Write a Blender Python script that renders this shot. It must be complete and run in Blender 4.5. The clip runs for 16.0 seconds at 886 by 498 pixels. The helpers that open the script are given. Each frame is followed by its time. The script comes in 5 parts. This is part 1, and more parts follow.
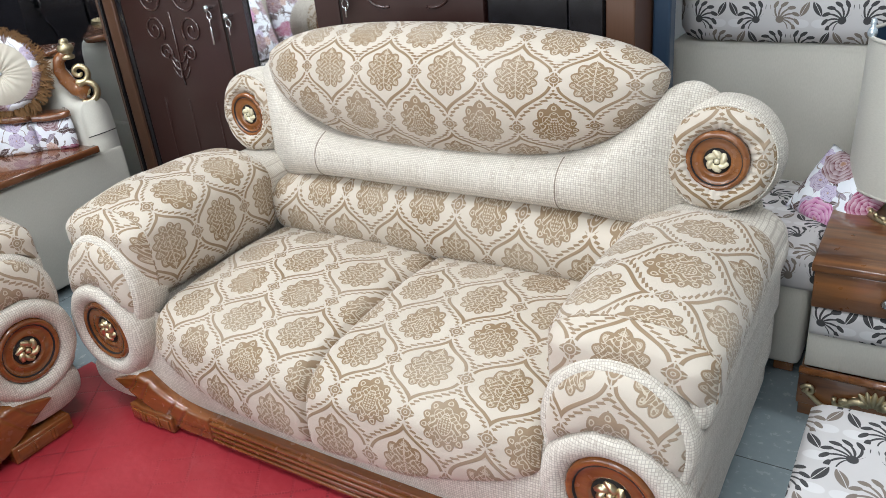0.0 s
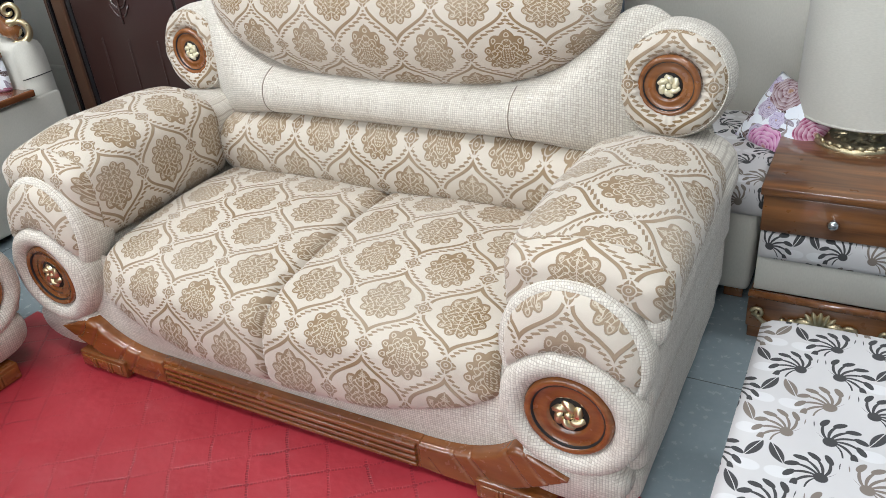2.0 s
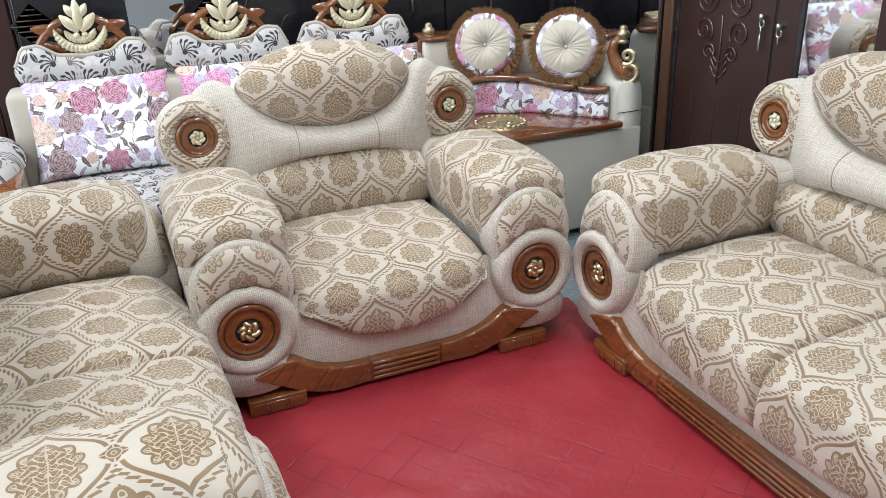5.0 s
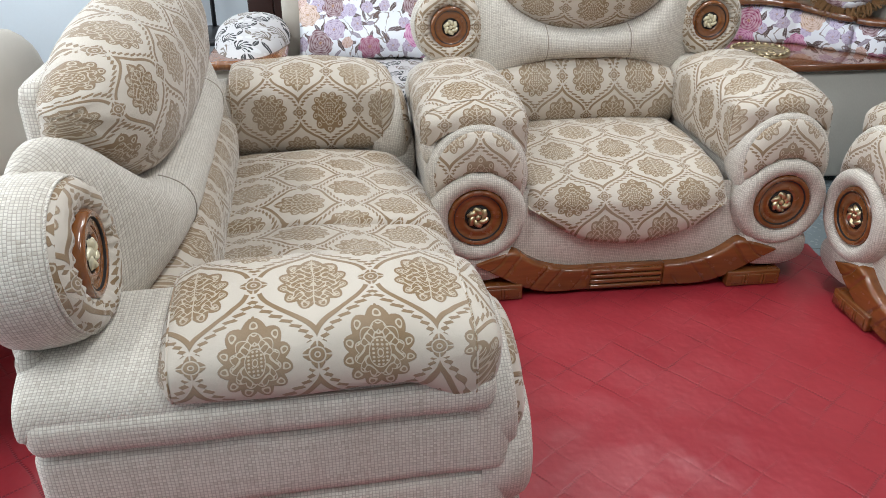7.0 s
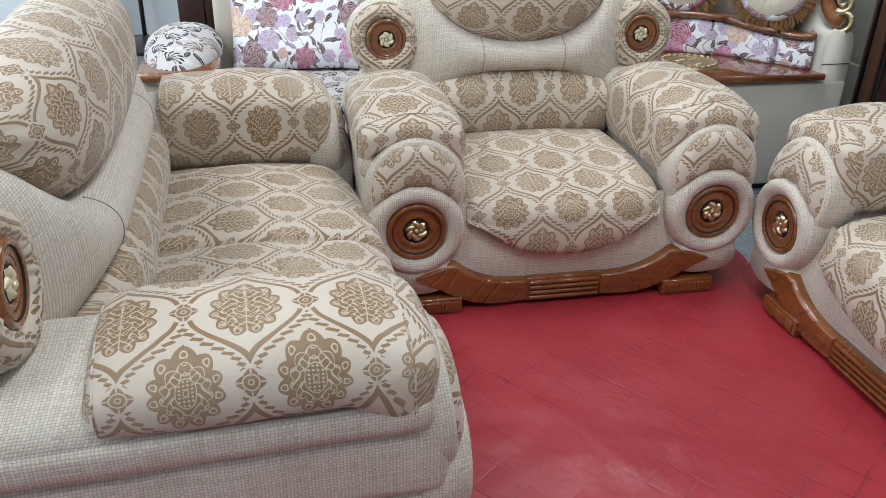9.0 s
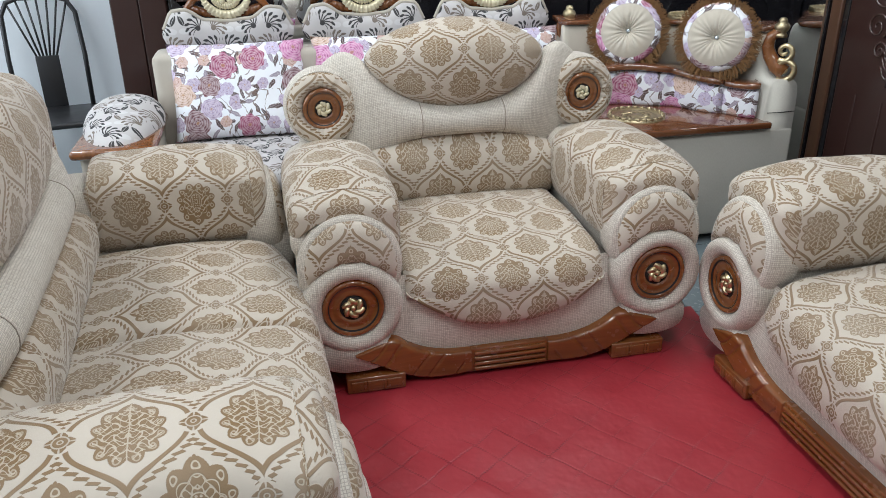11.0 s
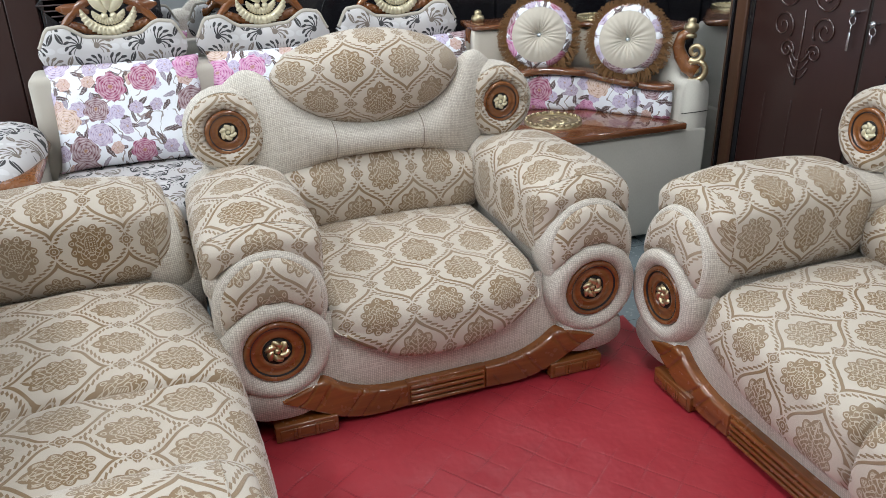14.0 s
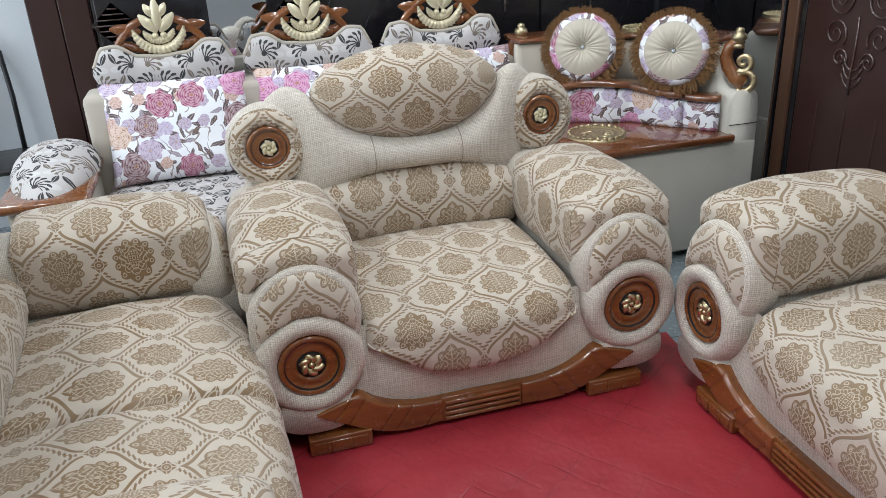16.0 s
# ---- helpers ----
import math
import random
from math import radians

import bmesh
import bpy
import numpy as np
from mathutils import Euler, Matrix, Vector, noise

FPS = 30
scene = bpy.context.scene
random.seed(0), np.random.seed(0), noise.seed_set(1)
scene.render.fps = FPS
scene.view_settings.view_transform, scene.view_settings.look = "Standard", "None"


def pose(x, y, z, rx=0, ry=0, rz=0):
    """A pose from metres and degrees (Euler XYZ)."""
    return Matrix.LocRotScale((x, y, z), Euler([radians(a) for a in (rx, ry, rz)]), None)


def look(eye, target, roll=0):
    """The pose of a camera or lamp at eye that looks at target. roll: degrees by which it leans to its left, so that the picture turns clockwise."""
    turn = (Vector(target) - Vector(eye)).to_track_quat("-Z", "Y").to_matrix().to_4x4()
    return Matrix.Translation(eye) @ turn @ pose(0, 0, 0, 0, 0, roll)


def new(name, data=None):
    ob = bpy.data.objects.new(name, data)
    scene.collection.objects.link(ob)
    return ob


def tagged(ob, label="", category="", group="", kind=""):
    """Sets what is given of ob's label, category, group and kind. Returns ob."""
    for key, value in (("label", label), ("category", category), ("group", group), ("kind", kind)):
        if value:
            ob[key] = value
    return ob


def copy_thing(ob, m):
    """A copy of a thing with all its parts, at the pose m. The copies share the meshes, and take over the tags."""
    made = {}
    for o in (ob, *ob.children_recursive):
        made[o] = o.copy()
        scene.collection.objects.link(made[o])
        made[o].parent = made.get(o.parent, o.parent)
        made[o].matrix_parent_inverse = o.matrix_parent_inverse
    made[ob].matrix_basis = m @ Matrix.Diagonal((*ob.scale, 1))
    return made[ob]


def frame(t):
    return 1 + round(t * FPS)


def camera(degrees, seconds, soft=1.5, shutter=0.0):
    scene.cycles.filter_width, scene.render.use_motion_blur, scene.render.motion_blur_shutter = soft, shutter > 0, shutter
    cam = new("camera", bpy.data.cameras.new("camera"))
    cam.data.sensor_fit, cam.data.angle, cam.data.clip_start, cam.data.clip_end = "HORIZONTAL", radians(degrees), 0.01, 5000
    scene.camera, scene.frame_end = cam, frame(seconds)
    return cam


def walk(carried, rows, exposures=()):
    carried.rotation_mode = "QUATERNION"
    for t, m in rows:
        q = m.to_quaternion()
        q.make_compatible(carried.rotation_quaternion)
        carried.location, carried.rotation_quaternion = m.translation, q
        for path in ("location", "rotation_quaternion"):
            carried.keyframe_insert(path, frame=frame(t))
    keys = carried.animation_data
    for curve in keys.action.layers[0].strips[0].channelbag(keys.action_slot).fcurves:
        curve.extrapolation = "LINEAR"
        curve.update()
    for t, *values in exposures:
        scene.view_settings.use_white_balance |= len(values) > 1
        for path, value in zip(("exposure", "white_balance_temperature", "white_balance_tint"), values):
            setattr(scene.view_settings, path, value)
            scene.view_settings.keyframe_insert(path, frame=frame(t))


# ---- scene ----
cam = camera(59.0, 16.0, soft=0.6)
PATH = [
    (0, (1.269, -1.201, 1.535), (0.267, 0.292, 0.66), -5.8),
    (0.5, (1.269, -1.195, 1.519), (0.315, 0.323, 0.633), -6.6),
    (1, (1.275, -1.204, 1.506), (0.369, 0.33, 0.597), -6.5),
    (1.5, (1.271, -1.206, 1.495), (0.391, 0.321, 0.552), -5.8),
    (2, (1.268, -1.215, 1.473), (0.386, 0.284, 0.485), -5.6),
    (2.5, (1.269, -1.223, 1.473), (0.339, 0.244, 0.481), -5.3),
    (3, (1.261, -1.299, 1.49), (0.195, 0.108, 0.551), -5.0),
    (3.5, (1.292, -1.453, 1.533), (0.053, -0.142, 0.67), -3.9),
    (4, (1.338, -1.576, 1.559), (-0.069, -0.402, 0.759), -2.7),
    (4.5, (1.361, -1.593, 1.574), (-0.212, -0.636, 0.794), -2.2),
    (5, (1.378, -1.534, 1.57), (-0.321, -0.836, 0.778), -2.2),
    (5.2, (1.368, -1.534, 1.552), (-0.365, -0.935, 0.753), -2.2),
    (7.3, (1.39, -1.672, 1.426), (-0.371, -1.483, 0.497), -0.2),
    (7.5, (1.389, -1.67, 1.424), (-0.365, -1.479, 0.483), -0.2),
    (8, (1.387, -1.672, 1.431), (-0.353, -1.441, 0.472), 0.4),
    (8.5, (1.383, -1.661, 1.434), (-0.352, -1.362, 0.486), 1.0),
    (9, (1.368, -1.649, 1.453), (-0.382, -1.297, 0.55), 1.1),
    (9.2, (1.365, -1.644, 1.458), (-0.395, -1.281, 0.58), 0.9),
    (11.3, (1.251, -1.457, 1.543), (-0.53, -1.047, 0.731), -1.1),
    (11.5, (1.216, -1.48, 1.543), (-0.555, -1.038, 0.726), -1.1),
    (12, (1.134, -1.572, 1.557), (-0.603, -1.024, 0.73), -0.8),
    (12.5, (1.073, -1.602, 1.548), (-0.627, -0.945, 0.725), -0.3),
    (13, (1.061, -1.599, 1.555), (-0.619, -0.89, 0.734), -0.1),
    (13.5, (1.072, -1.544, 1.562), (-0.618, -0.86, 0.74), -0.6),
    (14, (1.093, -1.484, 1.561), (-0.618, -0.864, 0.732), -1.3),
    (14.5, (1.106, -1.443, 1.557), (-0.629, -0.895, 0.729), -2.1),
    (15, (1.106, -1.42, 1.562), (-0.65, -0.917, 0.747), -2.6),
    (15.5, (1.105, -1.414, 1.562), (-0.663, -0.926, 0.764), -2.9),
    (16, (1.103, -1.415, 1.564), (-0.665, -0.926, 0.767), -2.9),
]
walk(cam, [(t, look(eye, target, roll)) for t, eye, target, roll in PATH],
     exposures=[(0, 0.0), (3.0, 0.0), (5.0, -0.12), (7.5, -0.28), (9.0, -0.35), (11.5, -0.45), (12.2, -0.45), (13.0, -0.20), (13.5, -0.25), (14.0, -0.38), (14.5, -0.45), (16.0, -0.45)])

# ---- light ----
world = bpy.data.worlds.new("showroom_world")
scene.world = world
world.use_nodes = True
world.node_tree.nodes["Background"].inputs[0].default_value = (0.75, 0.85, 1.0, 1)
world.node_tree.nodes["Background"].inputs[1].default_value = 0.15
scene.view_settings.exposure = 0.0


def area_lamp(name, m, sx, sy, power, colour=(1, 1, 1)):
    data = bpy.data.lights.new(name, "AREA")
    data.shape, data.size, data.size_y, data.energy, data.color = "RECTANGLE", sx, sy, power, colour
    ob = new(name, data)
    ob.matrix_world = m
    return ob


# ---- helpers for building ----
def finish(name, bm, mat, parent=None, label="", smooth=True):
    me = bpy.data.meshes.new(name)
    bmesh.ops.recalc_face_normals(bm, faces=bm.faces)
    bm.to_mesh(me)
    bm.free()
    if smooth:
        for p in me.polygons:
            p.use_smooth = True
    me.materials.append(mat)
    ob = new(name, me)
    if parent is not None:
        ob.parent = parent
    if label:
        ob["label"] = label
    return ob


def part(name, bm, mat, parent, label="", smooth=True):
    return finish(name, bm, mat, parent, label, smooth)


def thing(name, m, label, category, group="", kind=""):
    ob = new(name)
    ob.empty_display_size = 0.1
    ob.matrix_world = m
    return tagged(ob, label, category, group, kind)


def uv_by(bm, fn):
    layer = bm.loops.layers.uv.verify()
    for f in bm.faces:
        for l in f.loops:
            l[layer].uv = fn(l.vert.co)
    return bm


def uv_box(bm, ox=0.0, oy=0.0):
    layer = bm.loops.layers.uv.verify()
    bm.normal_update()
    for f in bm.faces:
        n = f.normal
        ax = max(range(3), key=lambda i: abs(n[i]))
        a, b = ((1, 2), (0, 2), (0, 1))[ax]
        for l in f.loops:
            l[layer].uv = (l.vert.co[a] + ox, l.vert.co[b] + oy)
    return bm


def grid(fn, nu, nv, wrap=False, uv=None, cap=False):
    """A sheet of nu by nv cells; fn(s, t) gives a place; wrap joins t = 1 to t = 0; cap closes the ends in s."""
    bm = bmesh.new()
    rows = nv if wrap else nv + 1
    vs = [[bm.verts.new(fn(i / nu, j / nv)) for j in range(rows)] for i in range(nu + 1)]
    layer = bm.loops.layers.uv.verify()
    # lengths along the sheet's middle lines, for cloth that keeps its size
    su, sv = [0.0], [0.0]
    jm, im = rows // 3, nu // 2
    for i in range(nu):
        su.append(su[-1] + (vs[i + 1][jm].co - vs[i][jm].co).length)
    for j in range(nv):
        sv.append(sv[-1] + (vs[im][(j + 1) % rows].co - vs[im][j].co).length)
    for i in range(nu):
        for j in range(nv):
            k = (j + 1) % rows
            f = bm.faces.new((vs[i][j], vs[i + 1][j], vs[i + 1][k], vs[i][k]))
            for l, c in zip(f.loops, ((i, j), (i + 1, j), (i + 1, j + 1), (i, j + 1))):
                l[layer].uv = uv(l.vert.co) if uv else (su[c[0]], sv[c[1]])
    if cap:
        for row in (vs[0], vs[-1]):
            f = bm.faces.new(row)
            for l in f.loops:
                l[layer].uv = uv(l.vert.co) if uv else (l.vert.co.x + l.vert.co.y, l.vert.co.z)
    return bm


def sup(a, n=2.5):
    """A point of the unit superellipse at the angle a."""
    c, s = math.cos(a), math.sin(a)
    return math.copysign(abs(c) ** (2 / n), c), math.copysign(abs(s) ** (2 / n), s)


def rbox(x0, x1, y0, y1, z0, z1, r=0.01, seg=2):
    bm = bmesh.new()
    bmesh.ops.create_cube(bm, size=1)
    for v in bm.verts:
        v.co = Vector(((x0 + x1) / 2 + v.co.x * (x1 - x0), (y0 + y1) / 2 + v.co.y * (y1 - y0), (z0 + z1) / 2 + v.co.z * (z1 - z0)))
    r = min(r, 0.49 * min(x1 - x0, y1 - y0, z1 - z0))
    if r > 0:
        bmesh.ops.bevel(bm, geom=bm.edges[:], offset=r, segments=seg, profile=0.5, affect="EDGES")
    return uv_box(bm)


def revolve(profile, n=40, m=None):
    """A turned body about the y axis from (radius, y) pairs; m places it."""
    bm = bmesh.new()
    layer = bm.loops.layers.uv.verify()
    rings = []
    for r, y in profile:
        if r < 1e-6:
            rings.append([bm.verts.new((0, y, 0))] * n)
        else:
            rings.append([bm.verts.new((r * math.cos(2 * math.pi * k / n), y, r * math.sin(2 * math.pi * k / n))) for k in range(n)])
    for a, b in zip(rings, rings[1:]):
        for k in range(n):
            q = []
            for v in (a[k], a[(k + 1) % n], b[(k + 1) % n], b[k]):
                if v not in q:
                    q.append(v)
            if len(q) > 2:
                bm.faces.new(q)
    bm.normal_update()
    for f in bm.faces:
        c = f.calc_center_median()
        mid, rad = math.atan2(c.z, c.x), math.hypot(c.x, c.z)
        for l in f.loops:
            p = l.vert.co
            if abs(f.normal.y) < 0.6:
                a = math.atan2(p.z, p.x) - mid
                l[layer].uv = ((mid + (a + math.pi) % (2 * math.pi) - math.pi) * rad, p.y)
            else:
                l[layer].uv = (p.x, p.z)
    if m is not None:
        bmesh.ops.transform(bm, matrix=m, verts=bm.verts)
    return bm


def join(*bms):
    out = bmesh.new()
    for b in bms:
        me = bpy.data.meshes.new("tmp")
        b.to_mesh(me)
        b.free()
        out.from_mesh(me)
        bpy.data.meshes.remove(me)
    return out


def moved(bm, m):
    bmesh.ops.transform(bm, matrix=m, verts=bm.verts)
    return bm


def tube(points, r, n=8, taper=None):
    """A round bar along points; taper(s) scales its radius."""
    bm = bmesh.new()
    layer = bm.loops.layers.uv.verify()
    pts = [Vector(p) for p in points]
    rings, up = [], None
    for i, p in enumerate(pts):
        d = (pts[min(i + 1, len(pts) - 1)] - pts[max(i - 1, 0)]).normalized()
        if up is None:
            up = d.orthogonal().normalized()
        side = d.cross(up).normalized()
        up = side.cross(d).normalized()
        rr = r * (taper(i / (len(pts) - 1)) if taper else 1)
        rings.append([bm.verts.new(p + rr * (math.cos(2 * math.pi * k / n) * up + math.sin(2 * math.pi * k / n) * side)) for k in range(n)])
    for a, b in zip(rings, rings[1:]):
        for k in range(n):
            bm.faces.new((a[k], a[(k + 1) % n], b[(k + 1) % n], b[k]))
    bm.faces.new(rings[0])
    bm.faces.new(rings[-1])
    for f in bm.faces:
        for l in f.loops:
            l[layer].uv = (l.vert.co.x + l.vert.co.y, l.vert.co.z)
    return bm


def smooth_line(ps, x):
    """The value at x of a smooth line through (x, value) pairs."""
    if x <= ps[0][0]:
        return ps[0][1]
    for (a, u), (b, v) in zip(ps, ps[1:]):
        if x <= b:
            k = (x - a) / (b - a)
            return u + (v - u) * k * k * (3 - 2 * k)
    return ps[-1][1]


def line(ps, x):
    if x <= ps[0][0]:
        return ps[0][1]
    for (a, u), (b, v) in zip(ps, ps[1:]):
        if x <= b:
            return u + (v - u) * (x - a) / (b - a)
    return ps[-1][1]


# ---- materials ----
class Ex:
    """A value in a node tree, with arithmetic."""

    def __init__(self, tree, socket):
        self.tree, self.socket = tree, socket

    def op(self, kind, *others):
        n = self.tree.nodes.new("ShaderNodeMath")
        n.operation = kind
        for k, o in enumerate((self, *others)):
            if isinstance(o, Ex):
                self.tree.links.new(o.socket, n.inputs[k])
            else:
                n.inputs[k].default_value = o
        return Ex(self.tree, n.outputs[0])

    def const(self, v):
        n = self.tree.nodes.new("ShaderNodeValue")
        n.outputs[0].default_value = v
        return Ex(self.tree, n.outputs[0])

    def __add__(self, o): return self.op("ADD", o)
    def __radd__(self, o): return self.op("ADD", o)
    def __sub__(self, o): return self.op("SUBTRACT", o)
    def __rsub__(self, o): return self.const(o).op("SUBTRACT", self)
    def __mul__(self, o): return self.op("MULTIPLY", o)
    def __rmul__(self, o): return self.op("MULTIPLY", o)
    def __truediv__(self, o): return self.op("DIVIDE", o)
    def abs(self): return self.op("ABSOLUTE")
    def sin(self): return self.op("SINE")
    def cos(self): return self.op("COSINE")
    def floor(self): return self.op("FLOOR")
    def sqrt(self): return self.op("SQRT")
    def power(self, k): return self.op("POWER", k)
    def atan2(self, o): return self.op("ARCTAN2", o)
    def mod(self, k): return self.op("FLOORED_MODULO", k)
    def max(self, o): return self.op("MAXIMUM", o)
    def min(self, o): return self.op("MINIMUM", o)

    def below(self, edge, soft=0.0):
        """1 where the value is under the edge, falling off over soft."""
        if soft <= 0:
            return self.op("LESS_THAN", edge)
        n = self.tree.nodes.new("ShaderNodeMapRange")
        n.interpolation_type = "SMOOTHSTEP"
        self.tree.links.new(self.socket, n.inputs[0])
        n.inputs[1].default_value, n.inputs[2].default_value = edge - soft, edge + soft
        n.inputs[3].default_value, n.inputs[4].default_value = 1.0, 0.0
        return Ex(self.tree, n.outputs[0])


class Mat:
    """A node material under construction."""

    def __init__(self, name, colour=(0.5, 0.5, 0.5), rough=0.6, metal=0.0, spec=0.5):
        self.mat = bpy.data.materials.new(name)
        self.mat.use_nodes = True
        self.tree = self.mat.node_tree
        self.bsdf = self.tree.nodes["Principled BSDF"]
        self.set("Base Color", (*colour, 1))
        self.set("Roughness", rough)
        self.set("Metallic", metal)
        self.set("Specular IOR Level", spec)

    def set(self, name, v):
        if isinstance(v, Ex):
            self.tree.links.new(v.socket, self.bsdf.inputs[name])
        elif hasattr(v, "is_output"):
            self.tree.links.new(v, self.bsdf.inputs[name])
        else:
            self.bsdf.inputs[name].default_value = v
        return self

    def coords(self, kind="UV"):
        n = self.tree.nodes.new("ShaderNodeTexCoord")
        return n.outputs[kind]

    def split(self, vector):
        n = self.tree.nodes.new("ShaderNodeSeparateXYZ")
        self.tree.links.new(vector, n.inputs[0])
        return [Ex(self.tree, o) for o in n.outputs]

    def vec(self, x, y, z=0.0):
        n = self.tree.nodes.new("ShaderNodeCombineXYZ")
        for k, v in enumerate((x, y, z)):
            if isinstance(v, Ex):
                self.tree.links.new(v.socket, n.inputs[k])
            else:
                n.inputs[k].default_value = v
        return n.outputs[0]

    def noise(self, vector, scale, detail=3.0, rough=0.55, colour=False, distort=0.0):
        n = self.tree.nodes.new("ShaderNodeTexNoise")
        self.tree.links.new(vector, n.inputs["Vector"])
        n.inputs["Scale"].default_value, n.inputs["Detail"].default_value, n.inputs["Roughness"].default_value = scale, detail, rough
        n.inputs["Distortion"].default_value = distort
        return n.outputs["Color"] if colour else Ex(self.tree, n.outputs["Fac"])

    def scaled(self, vector, sx, sy, sz):
        n = self.tree.nodes.new("ShaderNodeMapping")
        self.tree.links.new(vector, n.inputs[0])
        n.inputs["Scale"].default_value = (sx, sy, sz)
        return n.outputs[0]

    def mix(self, fac, a, b):
        n = self.tree.nodes.new("ShaderNodeMix")
        n.data_type = "RGBA"
        for k, v in ((0, fac), (6, a), (7, b)):
            if isinstance(v, Ex):
                self.tree.links.new(v.socket, n.inputs[k])
            elif hasattr(v, "is_output"):
                self.tree.links.new(v, n.inputs[k])
            else:
                n.inputs[k].default_value = v if k == 0 else (*v, 1)
        return n.outputs[2]

    def bump(self, height, strength=0.3, distance=0.002):
        n = self.tree.nodes.new("ShaderNodeBump")
        n.inputs["Strength"].default_value, n.inputs["Distance"].default_value = strength, distance
        self.tree.links.new(height.socket, n.inputs["Height"])
        self.tree.links.new(n.outputs[0], self.bsdf.inputs["Normal"])
        return self


def ogee(m, u, v, P=0.212, Q=0.325):
    """Damask: onion-shaped cells with a leafy medallion in each, drawn in cloth metres. Gives the share of raised pile and its gold thread."""
    su, sv = u / P, v / Q
    tau = 2 * math.pi
    uu = (su + 0.5).mod(1.0) - 0.5
    vv = (sv + 0.5).mod(1.0) - 0.5
    wide = 0.25 + 0.275 * (sv * tau).cos() - 0.025 * (sv * (3 * tau)).cos()
    slope = (((sv * tau).sin() * 0.275 - (sv * (3 * tau)).sin() * 0.075) * (tau * P / Q)).power(2.0)
    d = (uu.abs() - wide) / (slope + 1.0).sqrt() * P
    # solid line on one side of the border, beads on the other
    solid = (d - 0.0085).abs().below(0.0046, 0.0010)
    bead = ((v * (tau / 0.0118)).sin() * 0.0034 + 0.0036 - (d + 0.0082).abs()) * -1.0
    beads = bead.below(0.0, 0.0008)
    # which cell: the even row or the odd row
    odd = d.below(0.0) * -1.0 + 1.0
    cu = ((su + odd * 0.5 + 0.5).mod(1.0) - 0.5) * P
    cv = ((sv + odd * 0.5 + 0.5).mod(1.0) - 0.5) * Q
    cw = cv + 0.008
    r = ((cu * 1.04).power(2.0) + (cw * 0.92).power(2.0)).sqrt()
    th = cu.atan2(cw)
    # pointed palmette outline with scallops
    n = 11.0
    sector = (th * (n / tau) + 0.5).mod(1.0) - 0.5
    lobes = (sector * math.pi).cos()
    tip = (th * 0.5).cos().abs().power(14.0)
    edge = 0.0545 + lobes * 0.0120 + tip * 0.017 - (th * 0.5).sin().abs().power(10.0) * 0.006
    fray = m.noise(m.vec(u, v), 420.0, 1.0) * 0.0024 - 0.0012
    body = (r - edge + fray).below(0.0, 0.0010)
    arc = sector * (tau / n) * r
    eye = ((arc.power(2.0) + (r - edge * 0.84).power(2.0)).sqrt() - 0.0056).abs().below(0.0014, 0.0006)
    hoop = (r - edge * 0.68).abs().below(0.0011, 0.0006)
    # inner drop with rows of dots, or a spray of leaves in the odd rows
    r2 = ((cu * 1.55).power(2.0) + (cw - 0.004).power(2.0)).sqrt()
    drop = (r2 - 0.028).abs().below(0.0012, 0.0006)
    heart = (r2 - 0.007).abs().below(0.0014, 0.0006)
    dotr = (((cu / 0.0075).mod(1.0) - 0.5).power(2.0) + ((cw / 0.0075).mod(1.0) - 0.5).power(2.0)).sqrt().below(0.30, 0.06)
    dots = dotr * (r2 - 0.027).below(0.0) * ((r2 - 0.010) * -1.0).below(0.0)
    spray = ((th * 7.5).abs() + r * 90.0).sin().abs().below(0.15, 0.08) * (r - edge * 0.9).below(0.0)
    # mirrored filigree of curls
    au = cu.abs()
    curl = (au * 190.0 + (cw * 140.0).sin() * 1.5).sin() * (cw * 170.0 + (au * 160.0).cos() * 1.6).cos()
    filigree = (curl - 0.12).abs().below(0.20, 0.08) * (r - edge * 0.66).below(0.0)
    curl2 = (au * 170.0 - (cw * 120.0).cos() * 2.0).cos() * (cw * 200.0 + (au * 210.0).sin() * 1.4).sin()
    scrolls = (curl2 - 0.10).abs().below(0.20, 0.08) * (r - edge * 0.88).below(0.0)
    stem = cu.abs().below(0.0011, 0.0005)
    even_lines = (eye + hoop + filigree * ((r2 - 0.029) * -1.0).below(0.0) + drop + heart + dots).min(1.0)
    odd_lines = (eye * 0.6 + scrolls + spray * 0.35 + stem).min(1.0)
    lines = even_lines * (1.0 - odd) + odd_lines * odd
    # little fleuron over the tip
    fl = ((cu.power(2.0) + (cw - 0.086).power(2.0)).sqrt() - (cu.atan2(cw - 0.086) * 2.5).cos().abs() * 0.004 - 0.0045).below(0.0, 0.0008)
    medal = (body * (1.0 - lines * 0.66) + fl * (1.0 - body)).min(1.0)
    # small knots where the borders meet
    ax, ay = ((su).mod(1.0) - 0.5) * P, vv * Q
    bx, by = uu * P, ((sv).mod(1.0) - 0.5) * Q
    ra, rb = (ax.power(2.0) + ay.power(2.0)).sqrt(), (bx.power(2.0) + by.power(2.0)).sqrt()
    near = (ra - rb).below(0.0)
    kr = ra.min(rb)
    ka = (ay.atan2(ax)) * near + (by.atan2(bx)) * (1.0 - near)
    kx = (kr - 0.027).below(0.0, 0.001)
    leafy = (kr - 0.014 - (ka * 2.0).cos().abs() * 0.009 - (ka * 4.0).cos().abs() * 0.002).below(0.0, 0.001)
    holes = ((kr - 0.0135).abs().below(0.0014, 0.0006) + (kr - 0.0045).abs().below(0.0012, 0.0006) + (ka * 2.0).sin().abs().below(0.16, 0.05) * ((kr - 0.0135) * -1.0).below(0.0)).min(1.0)
